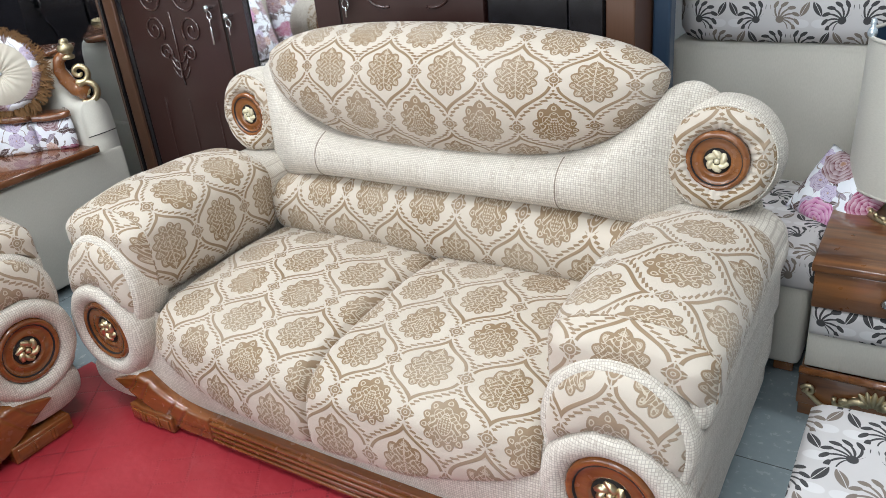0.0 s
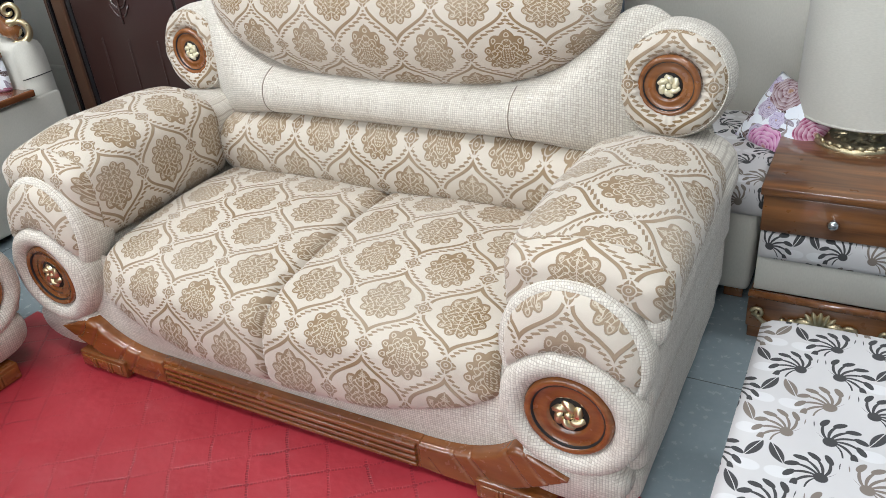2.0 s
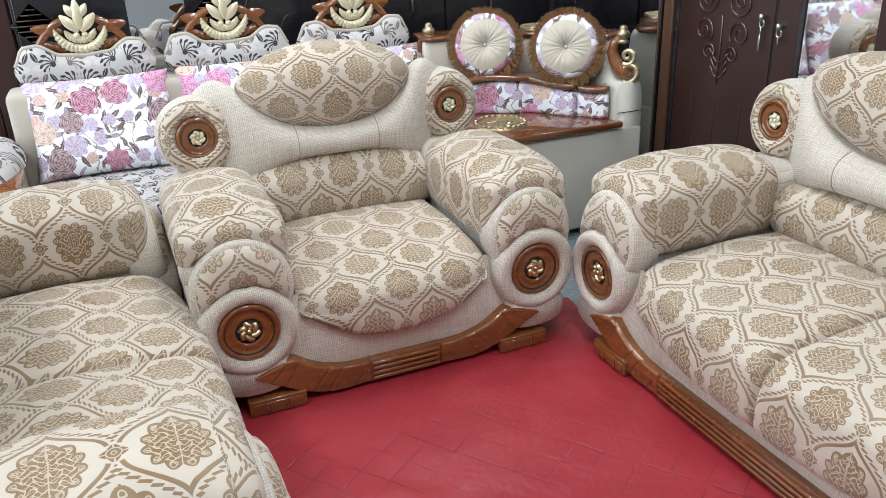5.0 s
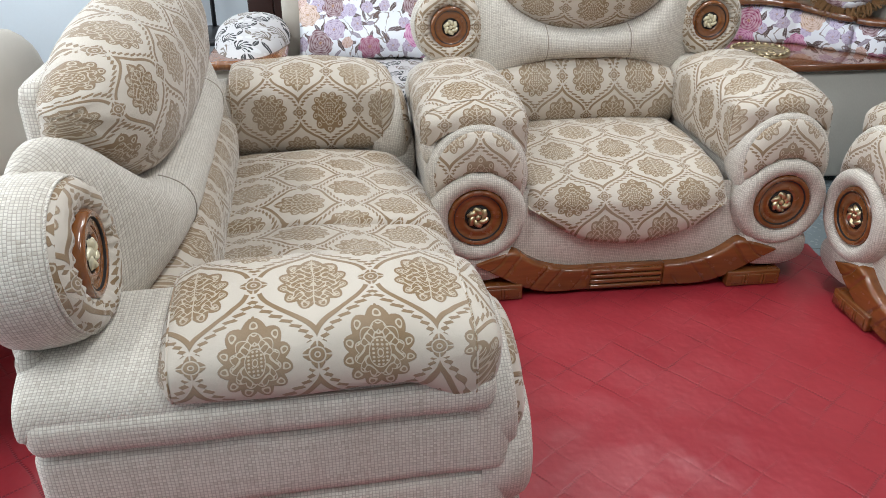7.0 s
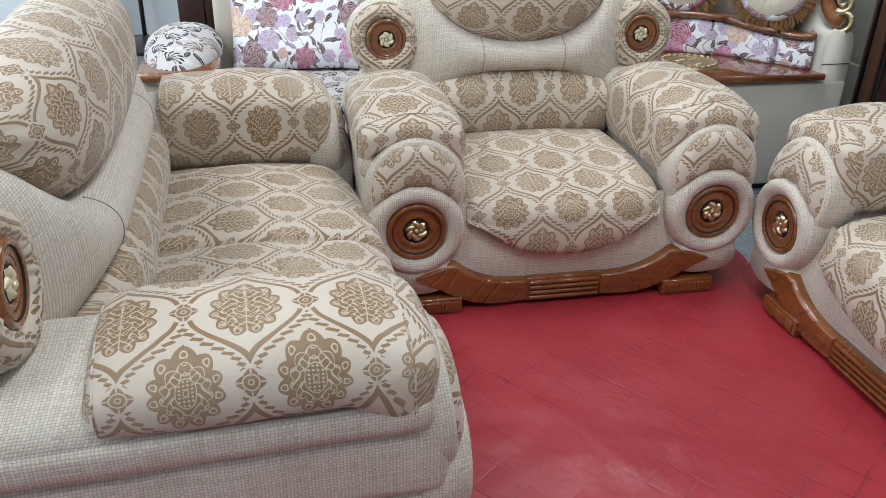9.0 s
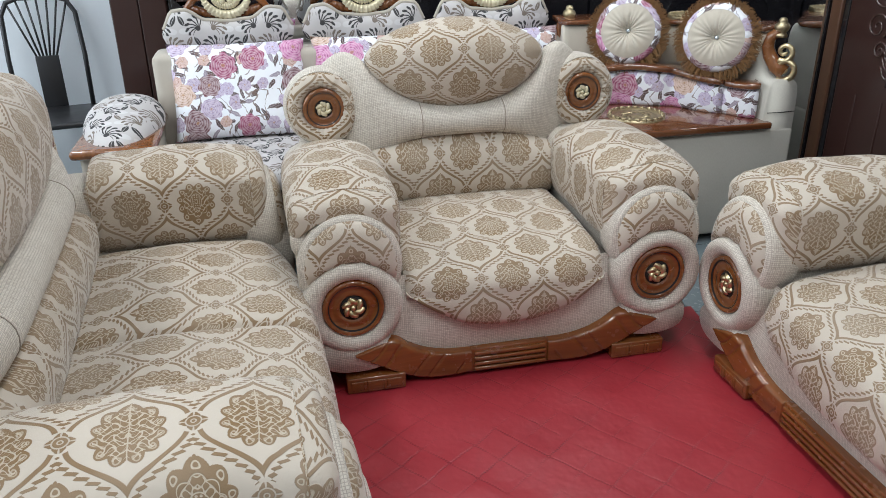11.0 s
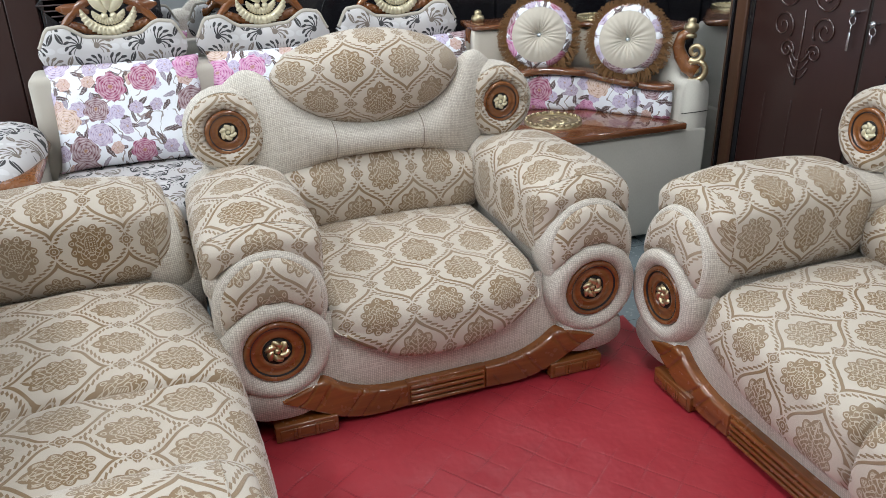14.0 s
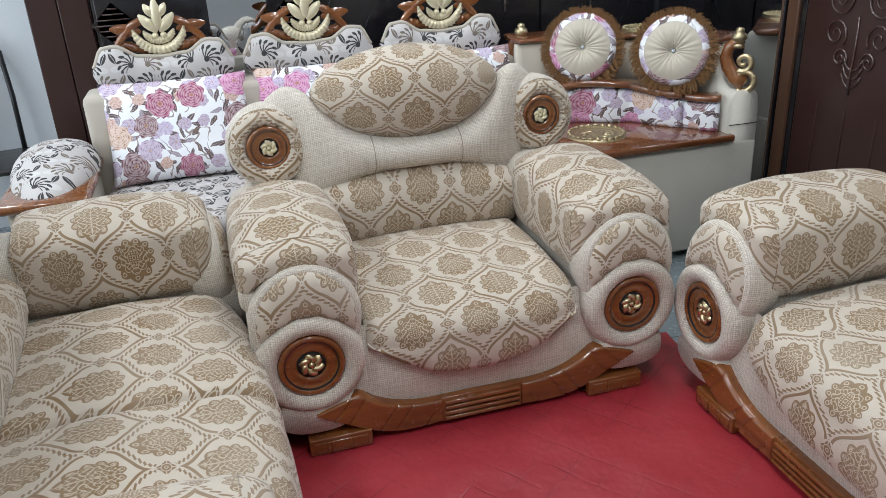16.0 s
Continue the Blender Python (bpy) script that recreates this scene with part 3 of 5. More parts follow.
# ---- the matching sofa set ----
def medallion(parent, x, y, z, rad, gold, face):
    """Turned wooden disc with a gold swirl rosette."""
    m = Matrix.Translation((x, y, z))
    k = rad / 0.103
    disc = part("wooden_disc", revolve([(0, -0.004 * k), (0.044 * k, -0.004 * k), (0.047 * k, -0.010 * k), (0.055 * k, -0.012 * k), (0.062 * k, -0.009 * k), (0.078 * k, -0.010 * k),
                (0.084 * k, -0.018 * k), (0.092 * k, -0.022 * k), (0.099 * k, -0.019 * k), (0.103 * k, -0.008 * k), (0.103 * k, 0.02), (0, 0.02)], 56, m), TEAK, parent, "glossy orange-brown turned wooden disc")
    # proud near-black ring and plate paint the shade of a groove and recess
    part("groove", revolve([(0.0795 * k, -0.0125 * k), (0.0825 * k, -0.0185 * k), (0.0850 * k, -0.0165 * k)], 48, m), GROOVE_SHADE, disc)
    part("recess_shade", revolve([(0, -0.0065 * k), (0.044 * k, -0.0065 * k), (0.045 * k, -0.002), (0, -0.002)], 32, m), GROOVE_SHADE, disc)
    n = 6
    for i in range(n):
        base = 2 * math.pi * i / n

        def petal(s, t):
            r = (0.012 + 0.028 * s) * k
            a = base + 0.8 * s + (t - 0.5) * 1.25 * math.sin(math.pi * min(1, 0.22 + 0.78 * s)) ** 0.6
            h = 0.011 * math.sin(math.pi * t) ** 0.7 * math.sin(math.pi * (0.15 + 0.8 * s)) * k
            return x + r * math.cos(a), y - 0.008 * k - h, z + r * math.sin(a)
        part("petal", grid(petal, 6, 6), gold, disc, "pale gold swirl petal" if i == 0 else "")
    part("boss", revolve([(0, -0.017 * k), (0.006 * k, -0.016 * k), (0.010 * k, -0.011 * k), (0.011 * k, -0.007 * k)], 16, m), gold, disc)


def curve(ps, x):
    """The value at x of a rounded line through (x, value) pairs, with no flat spots at them."""
    if x <= ps[0][0]:
        return ps[0][1]
    if x >= ps[-1][0]:
        return ps[-1][1]
    n = len(ps)
    k = next(i for i in range(n - 1) if x <= ps[i + 1][0])

    def slope(i):
        a, b = ps[max(i - 1, 0)], ps[min(i + 1, n - 1)]
        return (b[1] - a[1]) / (b[0] - a[0])
    (x0, v0), (x1, v1) = ps[k], ps[k + 1]
    h = x1 - x0
    s = (x - x0) / h
    return ((2 * s ** 3 - 3 * s * s + 1) * v0 + (s ** 3 - 2 * s * s + s) * h * slope(k)
            + (3 * s * s - 2 * s ** 3) * v1 + (s ** 3 - s * s) * h * slope(k + 1))


def upholstered(name, a, seats, m, label, block, foot_in, foot_out):
    """A sofa of the set. a: half the distance between its arm discs; block: half the width of the grooved block in its plinth."""
    sofa = thing(name, m, label, "sofa" if seats > 1 else "armchair", "matching sofa set")
    inner = a - 0.182
    RING_Z = 0.322
    # plinth and front apron
    def apron(s, t):
        x = (-1 + 2 * s) * (a - 0.11)
        z = 0.045 + t * 0.34
        return x, 0.028 + 0.034 * min(1.0, abs(x) / inner) ** 2.6 * t - 0.030 * math.sin(math.pi * min(1, t * 1.05)), z
    part("apron", join(uv_by(grid(apron, 40, 10), lambda c: (c.x, c.z)), uv_box(rbox(-a, a, 0.066, 0.86, 0.045, 0.36, 0.01))), WEAVE, sofa, "beige basket-weave front apron")
    # seat cushions
    span = 2 * inner / seats
    for i in range(seats):
        x0 = -inner + i * span
        x1 = x0 + span

        def seat(s, t):
            x = x0 + s * span
            full = x / inner
            zb = 0.150 + 0.120 * abs(full) ** 3 if seats > 1 else 0.186 + 0.150 * abs(full) ** 2.4
            q = min(x - x0, x1 - x)
            r = 0.036
            e = 0.0 if q >= r else r - math.sqrt(max(0, r * r - (r - q) ** 2))
            e *= 1.0 if seats > 1 and abs(x) < inner * 0.5 else 0.6
            crown = 0.030 * (1 - (2 * s - 1) ** 2)
            yf = 0.014 - 0.058 * (1 - abs(full) ** 2.6)
            top = 0.428
            # from the back over the top and down the front
            if t < 0.50:
                k = t / 0.50
                y = 0.66 - k * (0.66 - 0.15)
                z = top + crown * math.sin(math.pi * (0.12 + 0.8 * k)) + 0.014 * math.sin(math.pi * k)
            elif t < 0.74:
                k = (t - 0.50) / 0.24
                an = k * math.pi / 2
                y = 0.15 - (0.15 - yf) * math.sin(an)
                z = top + crown * math.sin(math.pi * 0.92) - 0.105 * (1 - math.cos(an))
            else:
                k = (t - 0.74) / 0.26
                zt = top + crown * math.sin(math.pi * 0.92) - 0.105
                z = zt + (zb - zt) * k
                y = yf - 0.008 * math.sin(math.pi * min(1, k * 1.2)) + 0.045 * max(0.0, k - 0.7) ** 2 / 0.09
            wr = 0.004 * noise.noise(Vector((x * 7, y * 7 + i, z * 7))) + 0.0018 * noise.noise(Vector((x * 22, y * 22, z * 22 + i)))
            return x, y + e * (0.35 + 0.65 * min(1.0, max(0.0, (t - 0.5) / 0.25))) + wr, z - e * (1.0 if t < 0.74 else max(0.0, 1 - (t - 0.74) / 0.13)) + wr
        part("seat_cushion", grid(seat, 48, 60, uv=lambda c: (c.x, c.y + c.z * 0.9)), DAMASK, sofa, "patterned seat cushion with a rounded front")

    # lumbar bolster
    peak, droop = (0.138, 0.062) if seats > 1 else (0.178, 0.085)

    def lumbar(s, t):
        x = (-1 + 2 * s) * (inner + 0.03)
        c, d = sup(2 * math.pi * t, 2.5)
        k = math.sqrt(max(0.0, 1 - abs(2 * s - 1) ** 8))
        wr = 0.003 * noise.noise(Vector((x * 8, c * 2, d * 2)))
        return x, 0.750 - 0.146 * c * (0.78 + 0.22 * k) + wr, 0.518 + ((peak - droop * abs(2 * s - 1) ** 2.6) if d > 0 else 0.130) * d
    part("lumbar_cushion", grid(lumbar, 44, 28, True, uv=lambda c: (c.x, c.z + 0.03), cap=True), DAMASK, sofa, "patterned lumbar cushion")

    # bow-shaped back frame whose horns rise behind the head rolls
    lows = [(-0.10, 0.56), (0.0, 0.520), (0.08, 0.522), (0.16, 0.548), (0.24, 0.582), (0.33, 0.604), (0.45, 0.613), (0.60, 0.616)]
    tops = [(-0.10, 0.80), (-0.04, 0.86), (0.03, 0.940), (0.09, 0.974), (0.15, 0.955), (0.21, 0.895), (0.28, 0.835), (0.36, 0.795), (0.46, 0.778), (0.60, 0.775)]
    fronts = [(-0.10, 0.86), (0.0, 0.820), (0.06, 0.782), (0.12, 0.738), (0.18, 0.695), (0.26, 0.655), (0.36, 0.632), (0.50, 0.622), (0.60, 0.620)]

    lift = 0.010 if seats > 1 else 0.052

    def frame_body(s, t):
        x = (-1 + 2 * s) * (a + 0.05)
        d = a - abs(x)
        low, top, yf = curve(lows, d) + lift * smooth_line([(0.14, 0.0), (0.42, 1.0)], d), curve(tops, d) + 0.4 * lift, curve(fronts, d)
        c, e = sup(2 * math.pi * t, 2.3)
        yb = 0.905
        wr = 0.0025 * noise.noise(Vector((x * 7, t * 6, 3)))
        return x, (yf + yb) / 2 - (yb - yf) / 2 * c + wr, (low + top) / 2 + (top - low) / 2 * e
    part("back_frame", grid(frame_body, 96, 36, True, uv=lambda c: (c.x, c.z + 0.6 * c.y), cap=True), WEAVE, sofa, "beige basket-weave bow-shaped back frame")
    for sx in (-1, 1):
        sxx = sx * (a - 0.14) * (0.62 if seats > 1 else 0.42)
        pts = []
        for j in range(13):
            p = Vector(frame_body((sxx / (a + 0.05) + 1) / 2, (0.82 + 0.36 * j / 12) % 1.0))
            pts.append((p.x, p.y - 0.0006, p.z))
        part("seam", tube(pts, 0.0018, 5), SEAM, sofa)

    # head pillow
    w = a - 0.14
    px = w - 0.004 if seats > 1 else w - 0.035
    ztip, zlow, ztop = (1.00, 0.735, 1.135) if seats > 1 else (0.965, 0.762, 1.125)
    pw, qw = (2.6, 0.52) if seats > 1 else (2.0, 0.62)
    def pillow(s, t):
        k = -math.cos(math.pi * s)
        x = px * k
        g = max(0.0, 1 - abs(k) ** pw) ** qw
        lo, hi = ztip - (ztip - zlow) * g, ztip + (ztop - ztip) * g
        c, d = sup(2 * math.pi * t, 2.15)
        y = 0.795 - (0.172 if c > 0 else 0.115) * g ** 0.8 * c
        wr = 0.004 * noise.noise(Vector((x * 6, d * 2, c))) + 0.005 * (1 - g) * math.sin(d * 9 + x * 4)
        return x, y + wr, (lo + hi) / 2 + (hi - lo) / 2 * d - 0.018 * (1 - c) * 0.5 * g
    reach, prev = [(0.0, 0.0)], Vector(pillow(0.5, 0.0))
    for i in range(1, 41):
        p = Vector(pillow(0.5 + 0.5 * i / 40, 0.0))
        reach.append((p.x, reach[-1][1] + math.hypot(p.x - prev.x, p.y - prev.y)))
        prev = p
    part("head_pillow", grid(pillow, 60, 36, True, uv=lambda c: (math.copysign(line(reach, abs(c.x)), c.x), c.z * 1.05 + 0.06 + max(-1.0, min(1.0, (c.z - 0.935) / 0.12)) * max(0.0, c.y - 0.625) * 0.8)), DAMASK, sofa, "patterned lens-shaped head pillow")
    # back shell
    part("back_shell", uv_box(rbox(-a - 0.10, a + 0.10, 0.84, 0.895, 0.05, 0.66, 0.025, 3)), WEAVE, sofa, "beige basket-weave back shell")
    part("back_shell", uv_box(rbox(-px * 0.86, px * 0.86, 0.82, 0.905, 0.64, 1.04, 0.04, 3)), WEAVE, sofa)

    for sx in (-1, 1):
        cx = sx * a
        # side in four sagging folds
        for z0, z1, out, yf in ((0.060, 0.180, 0.150, 0.024), (0.166, 0.336, 0.160, 0.018), (0.322, 0.496, 0.166, 0.016), (0.482, 0.576, 0.178, 0.050)):
            b = rbox(min(cx + sx * 0.05, cx + sx * out), max(cx + sx * 0.05, cx + sx * out), yf, 0.885, z0, z1, 0.036, 6)
            long_edges = [e for e in b.edges if abs(e.verts[0].co.y - e.verts[1].co.y) > 0.3]
            bmesh.ops.subdivide_edges(b, edges=long_edges, cuts=24, use_grid_fill=True)
            for v in b.verts:
                v.co.x += sx * 0.004 * noise.noise(Vector((v.co.y * 6, v.co.z * 9, cx)))
                v.co.z += 0.005 * noise.noise(Vector((v.co.y * 4, 7.0 + z0 * 10, cx)))
            part("side_panel", uv_box(b), WEAVE, sofa, "beige basket-weave side fold")
        part("seam", tube([(cx + sx * 0.166, 0.06 + 0.80 * k / 20, 0.566 + 0.003 * noise.noise(Vector((k * 0.3, cx, 1)))) for k in range(21)], 0.003, 5), SEAM, sofa)
        part("arm_core", uv_box(rbox(cx - 0.14, cx + 0.14, 0.06, 0.86, 0.10, 0.56, 0.01)), WEAVE, sofa)
        # round hip under the disc
        def hip(s, t):
            c, d = sup(2 * math.pi * t, 2.4)
            k = math.sqrt(max(0, 1 - (1 - s) ** 2.5)) if s < 1 else 1
            return cx - sx * 0.002 + 0.146 * c * (0.82 + 0.18 * k), 0.18 * s - 0.022, 0.148 + 0.086 * d * (0.75 + 0.25 * k)
        part("hip", grid(hip, 8, 28, True, uv=lambda c: (c.x, c.z), cap=True), WEAVE, sofa)
        # upholstered ring with the wooden disc
        prof = [(0.098, 0.020), (0.099, -0.002), (0.104, -0.017), (0.116, -0.029), (0.131, -0.034), (0.146, -0.031), (0.157, -0.021), (0.164, -0.004), (0.166, 0.02), (0.162, 0.075), (0.10, 0.075)]
        ring = revolve(prof, 72)
        for v in ring.verts:
            an = math.atan2(v.co.z, v.co.x)
            v.co *= 1 + 0.010 * noise.noise(Vector((math.cos(an) * 4, math.sin(an) * 4, cx)))
        part("ring_pad", moved(ring, Matrix.Translation((cx, 0.0, RING_Z))), WEAVE, sofa, "beige basket-weave padded ring")
        medallion(sofa, cx, -0.003, RING_Z, 0.103, GOLD, -1)
        # arch above the ring
        tilt = Matrix.Translation((cx - sx * 0.004, 0.006, 0.458)) @ Matrix.Rotation(radians(-5), 4, "X") @ Matrix.Diagonal((0.95, 1, 1, 1))
        part("arch_pad", revolve([(0.10, 0.0), (0.160, 0.0), (0.168, 0.004), (0.175, 0.014), (0.179, 0.032), (0.179, 0.075), (0.172, 0.12), (0.12, 0.14)], 56, tilt), WEAVE, sofa, "beige basket-weave arch band")
        b = revolve([(0, -0.030), (0.03, -0.030), (0.06, -0.030), (0.08, -0.029), (0.105, -0.027), (0.125, -0.023), (0.148, -0.012), (0.158, 0.001), (0.159, 0.02)], 72, tilt)
        # the crescent dips behind the ring
        for v in b.verts:
            near = math.hypot(v.co.x - cx, v.co.z - RING_Z)
            v.co.y += 0.105 * (1 - smooth_line([(0.115, 0.0), (0.172, 1.0)], near))
        part("arch_face", b, DAMASK, sofa, "patterned crescent pad")

        # arm cushion with a drooping nose
        ys = [(0.0, 0.036), (0.04, 0.040), (0.10, 0.064), (0.20, 0.124), (0.4, 0.27), (0.7, 0.46), (0.92, 0.610), (1.0, 0.648)]
        def arm(s, t):
            y = curve(ys, s)
            hx = curve([(0.0, 0.080), (0.03, 0.130), (0.06, 0.152), (0.10, 0.168), (0.15, 0.178), (0.22, 0.184), (0.4, 0.188), (0.90, 0.182), (0.96, 0.174), (1.0, 0.150)], s)
            top = curve([(0.0, 0.628), (0.04, 0.655), (0.10, 0.681), (0.20, 0.705), (0.4, 0.726), (0.7, 0.727), (0.90, 0.716), (0.96, 0.700), (1.0, 0.66)], s)
            zc = line([(0.0, 0.615), (0.10, 0.616), (0.25, 0.616), (0.5, 0.614), (1.0, 0.614)], s)
            an = 2 * math.pi * t + math.pi * 1.25
            c, d = sup(an, 2.15 if math.sin(an) > 0 else 4.0)
            k = 0.5 + 0.5 * c * sx
            k = k * k * (3 - 2 * k)
            back = 0.562 * k + 0.385 * (1 - k)
            arch = 0.454 + math.sqrt(max(0.179 ** 2 - (hx * c / 0.95) ** 2, 0.0)) - 0.087 * (y - 0.006)
            f = smooth_line([(0.12, 0.0), (0.34, 1.0)], s) * k + smooth_line([(0.02, 0.0), (0.12, 1.0)], s) * (1 - k)
            low = min(arch * (1 - f) + back * f, zc - 0.004)
            hz = top - zc if d > 0 else zc - low
            wr = 0.006 * noise.noise(Vector((cx + c, y * 7, d * 2)))
            return cx + hx * c * (1 + wr), y, zc + hz * d + wr
        b = grid(arm, 52, 44, True)
        layer = b.loops.layers.uv.verify()
        for f in b.faces:
            for l in f.loops:
                u, v = l[layer].uv
                l[layer].uv = (u + 0.05, sx * v + 0.03)
        nose = curve(ys, 0.157)
        for f in b.faces:
            if all(v.co.y < nose for v in f.verts):
                for l in f.loops:
                    p = l.vert.co
                    l[layer].uv = (p.x - cx + 0.106, p.z + 0.8 * p.y - 0.50)
        bmesh.ops.holes_fill(b, edges=[e for e in b.edges if e.is_boundary])
        cushion = part("arm_cushion", b, DAMASK, sofa, "patterned rounded arm cushion")
        for s0 in (0.155, 0.955):
            pts = [Vector(arm(s0, k / 40)) for k in range(41)]
            ctr = sum(pts, Vector()) / len(pts)
            part("piping", tube([ctr + (p - ctr) * 1.003 for p in pts], 0.0022, 5), DAMASK, cushion)

        # shoulder behind the arm cushion, falling to the side seam
        def shoulder(s, t):
            c, d = sup(2 * math.pi * t, 2.6)
            e, y = math.sqrt(max(0.0, 1 - max(0.0, 1 - s * 6) ** 2)), 0.56 + 0.33 * s
            if s > 0.85:
                e = math.sqrt(max(0.0, 1 - ((s - 0.85) / 0.15) ** 2 * 0.6))
            top = 0.115 - 0.018 * c * sx
            return cx + 0.172 * c * (0.9 + 0.1 * e), y, 0.545 + (top if d > 0 else 0.06) * d * (0.45 + 0.55 * e)
        part("shoulder", grid(shoulder, 24, 36, True, uv=lambda c: (c.y + 0.4 * c.z, c.x + 0.8 * c.z), cap=True), WEAVE, sofa, "beige basket-weave shoulder")
        # head roll with its disc
        tm = Matrix.Translation((cx - sx * 0.003, 0.806, 0.792)) @ Matrix.Rotation(radians(5 * sx), 4, "Z") @ Matrix.Rotation(radians(-6), 4, "X")
        roll = part("head_roll", revolve([(0.120, -0.050), (0.138, -0.040), (0.148, -0.020), (0.154, 0.01), (0.156, 0.05), (0.150, 0.085), (0.132, 0.108), (0.10, 0.118), (0, 0.12)], 64, tm), WEAVE, sofa, "beige basket-weave head roll")
        b = revolve([(0.072, -0.032), (0.078, -0.050), (0.090, -0.063), (0.106, -0.066), (0.120, -0.061), (0.131, -0.052), (0.139, -0.040)], 144)
        for v in b.verts:
            an, rr = math.atan2(v.co.z, v.co.x), math.hypot(v.co.x, v.co.z)
            fold = math.sin(an * 23 + 3 * math.sin(an * 4)) * max(0.0, 1 - abs(rr - 0.088) / 0.035)
            v.co.y += 0.0030 * fold + 0.004 * noise.noise(Vector((math.cos(an) * 3, math.sin(an) * 3, cx)))
        part("roll_face", moved(b, tm), DAMASK, roll, "gathered patterned ring face")
        part("piping", tube([tm @ Vector((0.139 * math.cos(q), -0.041, 0.139 * math.sin(q))) for q in [2 * math.pi * k / 48 for k in range(49)]], 0.0028, 6), WEAVE, roll)
        medallion(sofa, cx - sx * 0.003, 0.760, 0.7945, 0.081, IVORY, -1)

        # plinth scroll and foot
        x0 = block
        length = a + 0.005 - x0
        uppers = [(0.0, 0.106), (0.08, 0.110), (0.15, 0.126), (0.21, 0.154), (0.265, 0.190), (0.31, 0.182), (length, 0.150)]
        lowers = [(0.0, 0.018), (0.08, 0.014), (0.16, 0.020), (0.24, 0.046), (0.32, 0.094), (length, 0.148)]
        def scroll(s, t):
            d = s * length
            zt, zb = curve(uppers, d), curve(lowers, d)
            z = zb + (zt - zb) * t
            slant = (d + 0.07 * (t - 0.5)) / length * 8.0
            cut = abs(slant % 1.0 - 0.5)
            groove = min(1.0, cut / 0.10) if 0.06 < s < 0.92 and int(slant) in (0, 2, 3, 5, 6) else 1.0
            edge = min(1.0, min(t, 1 - t) / 0.12)
            round_off = math.sqrt(1 - (1 - edge) ** 2)
            return sx * (x0 + d), -0.006 - 0.015 * round_off * (0.55 + 0.45 * groove) - 0.015 * s ** 1.5, z
        b = grid(scroll, 190, 18)
        ext = bmesh.ops.extrude_edge_only(b, edges=[e for e in b.edges if e.is_boundary])
        for v in [g for g in ext["geom"] if isinstance(g, bmesh.types.BMVert)]:
            v.co.y = 0.03
        part("plinth_scroll", b, TEAK, sofa, "carved orange-brown wooden scroll")
        fx0, fx1 = sorted((cx - sx * foot_in, cx + sx * foot_out))
        foot = part("foot", rbox(fx0, fx1, -0.036, 0.10, 0.006, 0.064, 0.004), TEAK, sofa, "wooden foot block")
        part("foot_panel", rbox(fx0 + 0.014, fx1 - 0.014, -0.040, -0.035, 0.018, 0.052, 0.003), TEAK, foot)
        for q in (0.30, 0.36, 0.64, 0.70):
            xx = fx0 + q * (fx1 - fx0)
            part("foot_rib", rbox(xx - 0.005, xx + 0.005, -0.044, -0.037, 0.016, 0.054, 0.002), TEAK, foot)
        part("foot", rbox(fx0, fx1, 0.78, 0.86, 0.006, 0.066, 0.004), TEAK, sofa)
    base = part("plinth_block", rbox(-block, block, -0.014, 0.03, 0.016, 0.108, 0.003), TEAK, sofa, "grooved wooden plinth block")
    for k in range(4):
        z = 0.025 + k * 0.0200
        part("slat", rbox(-block + 0.010, block - 0.010, -0.026, -0.011, z, z + 0.0135, 0.004), TEAK, base)
    return sofa


two_seater = upholstered("two_seat_sofa", 0.828, 2, pose(0, 0, 0), "two-seat sofa in cream damask and beige weave with wooden discs", 0.44, 0.228, -0.03)
second = copy_thing(two_seater, pose(-0.762, -1.432, 0, 0, 0, 183.3))
tagged(second, "two-seat sofa in cream damask facing its twin across the red sheet")
armchair = upholstered("armchair", 0.5365, 1, pose(-0.978, -0.7345, 0, 0, 0, 90), "wide armchair in cream damask and beige weave with wooden discs", 0.14, 0.160, 0.04)


# ---- printed sofa with carved crests, behind the armchair ----
def spiral(cx, cz, r0, turns, sgn=1, start=0.0, n=40, y=0.0):
    pts = []
    for i in range(n + 1):
        k = i / n
        a = start + sgn * 2 * math.pi * turns * k
        r = r0 * (1 - 0.88 * k)
        pts.append((cx + r * math.cos(a), y, cz + r * math.sin(a)))
    return pts


def leaf_bm(base, tip, width, lift, y):
    """A carved leaf between two places of the x-z plane, proud towards -y."""
    b, t = Vector((base[0], 0, base[1])), Vector((tip[0], 0, tip[1]))
    d = t - b
    side = Vector((-d.z, 0, d.x)).normalized()

    def fn(s, q):
        w = width * math.sin(math.pi * (0.06 + 0.9 * s)) ** 0.8
        p = b + d * s + side * (q - 0.5) * w
        h = lift * math.sin(math.pi * q) ** 0.7 * math.sin(math.pi * (0.1 + 0.85 * s)) + lift * 0.25 * abs(q - 0.5)
        return p.x, y - h, p.z
    return grid(fn, 8, 6)


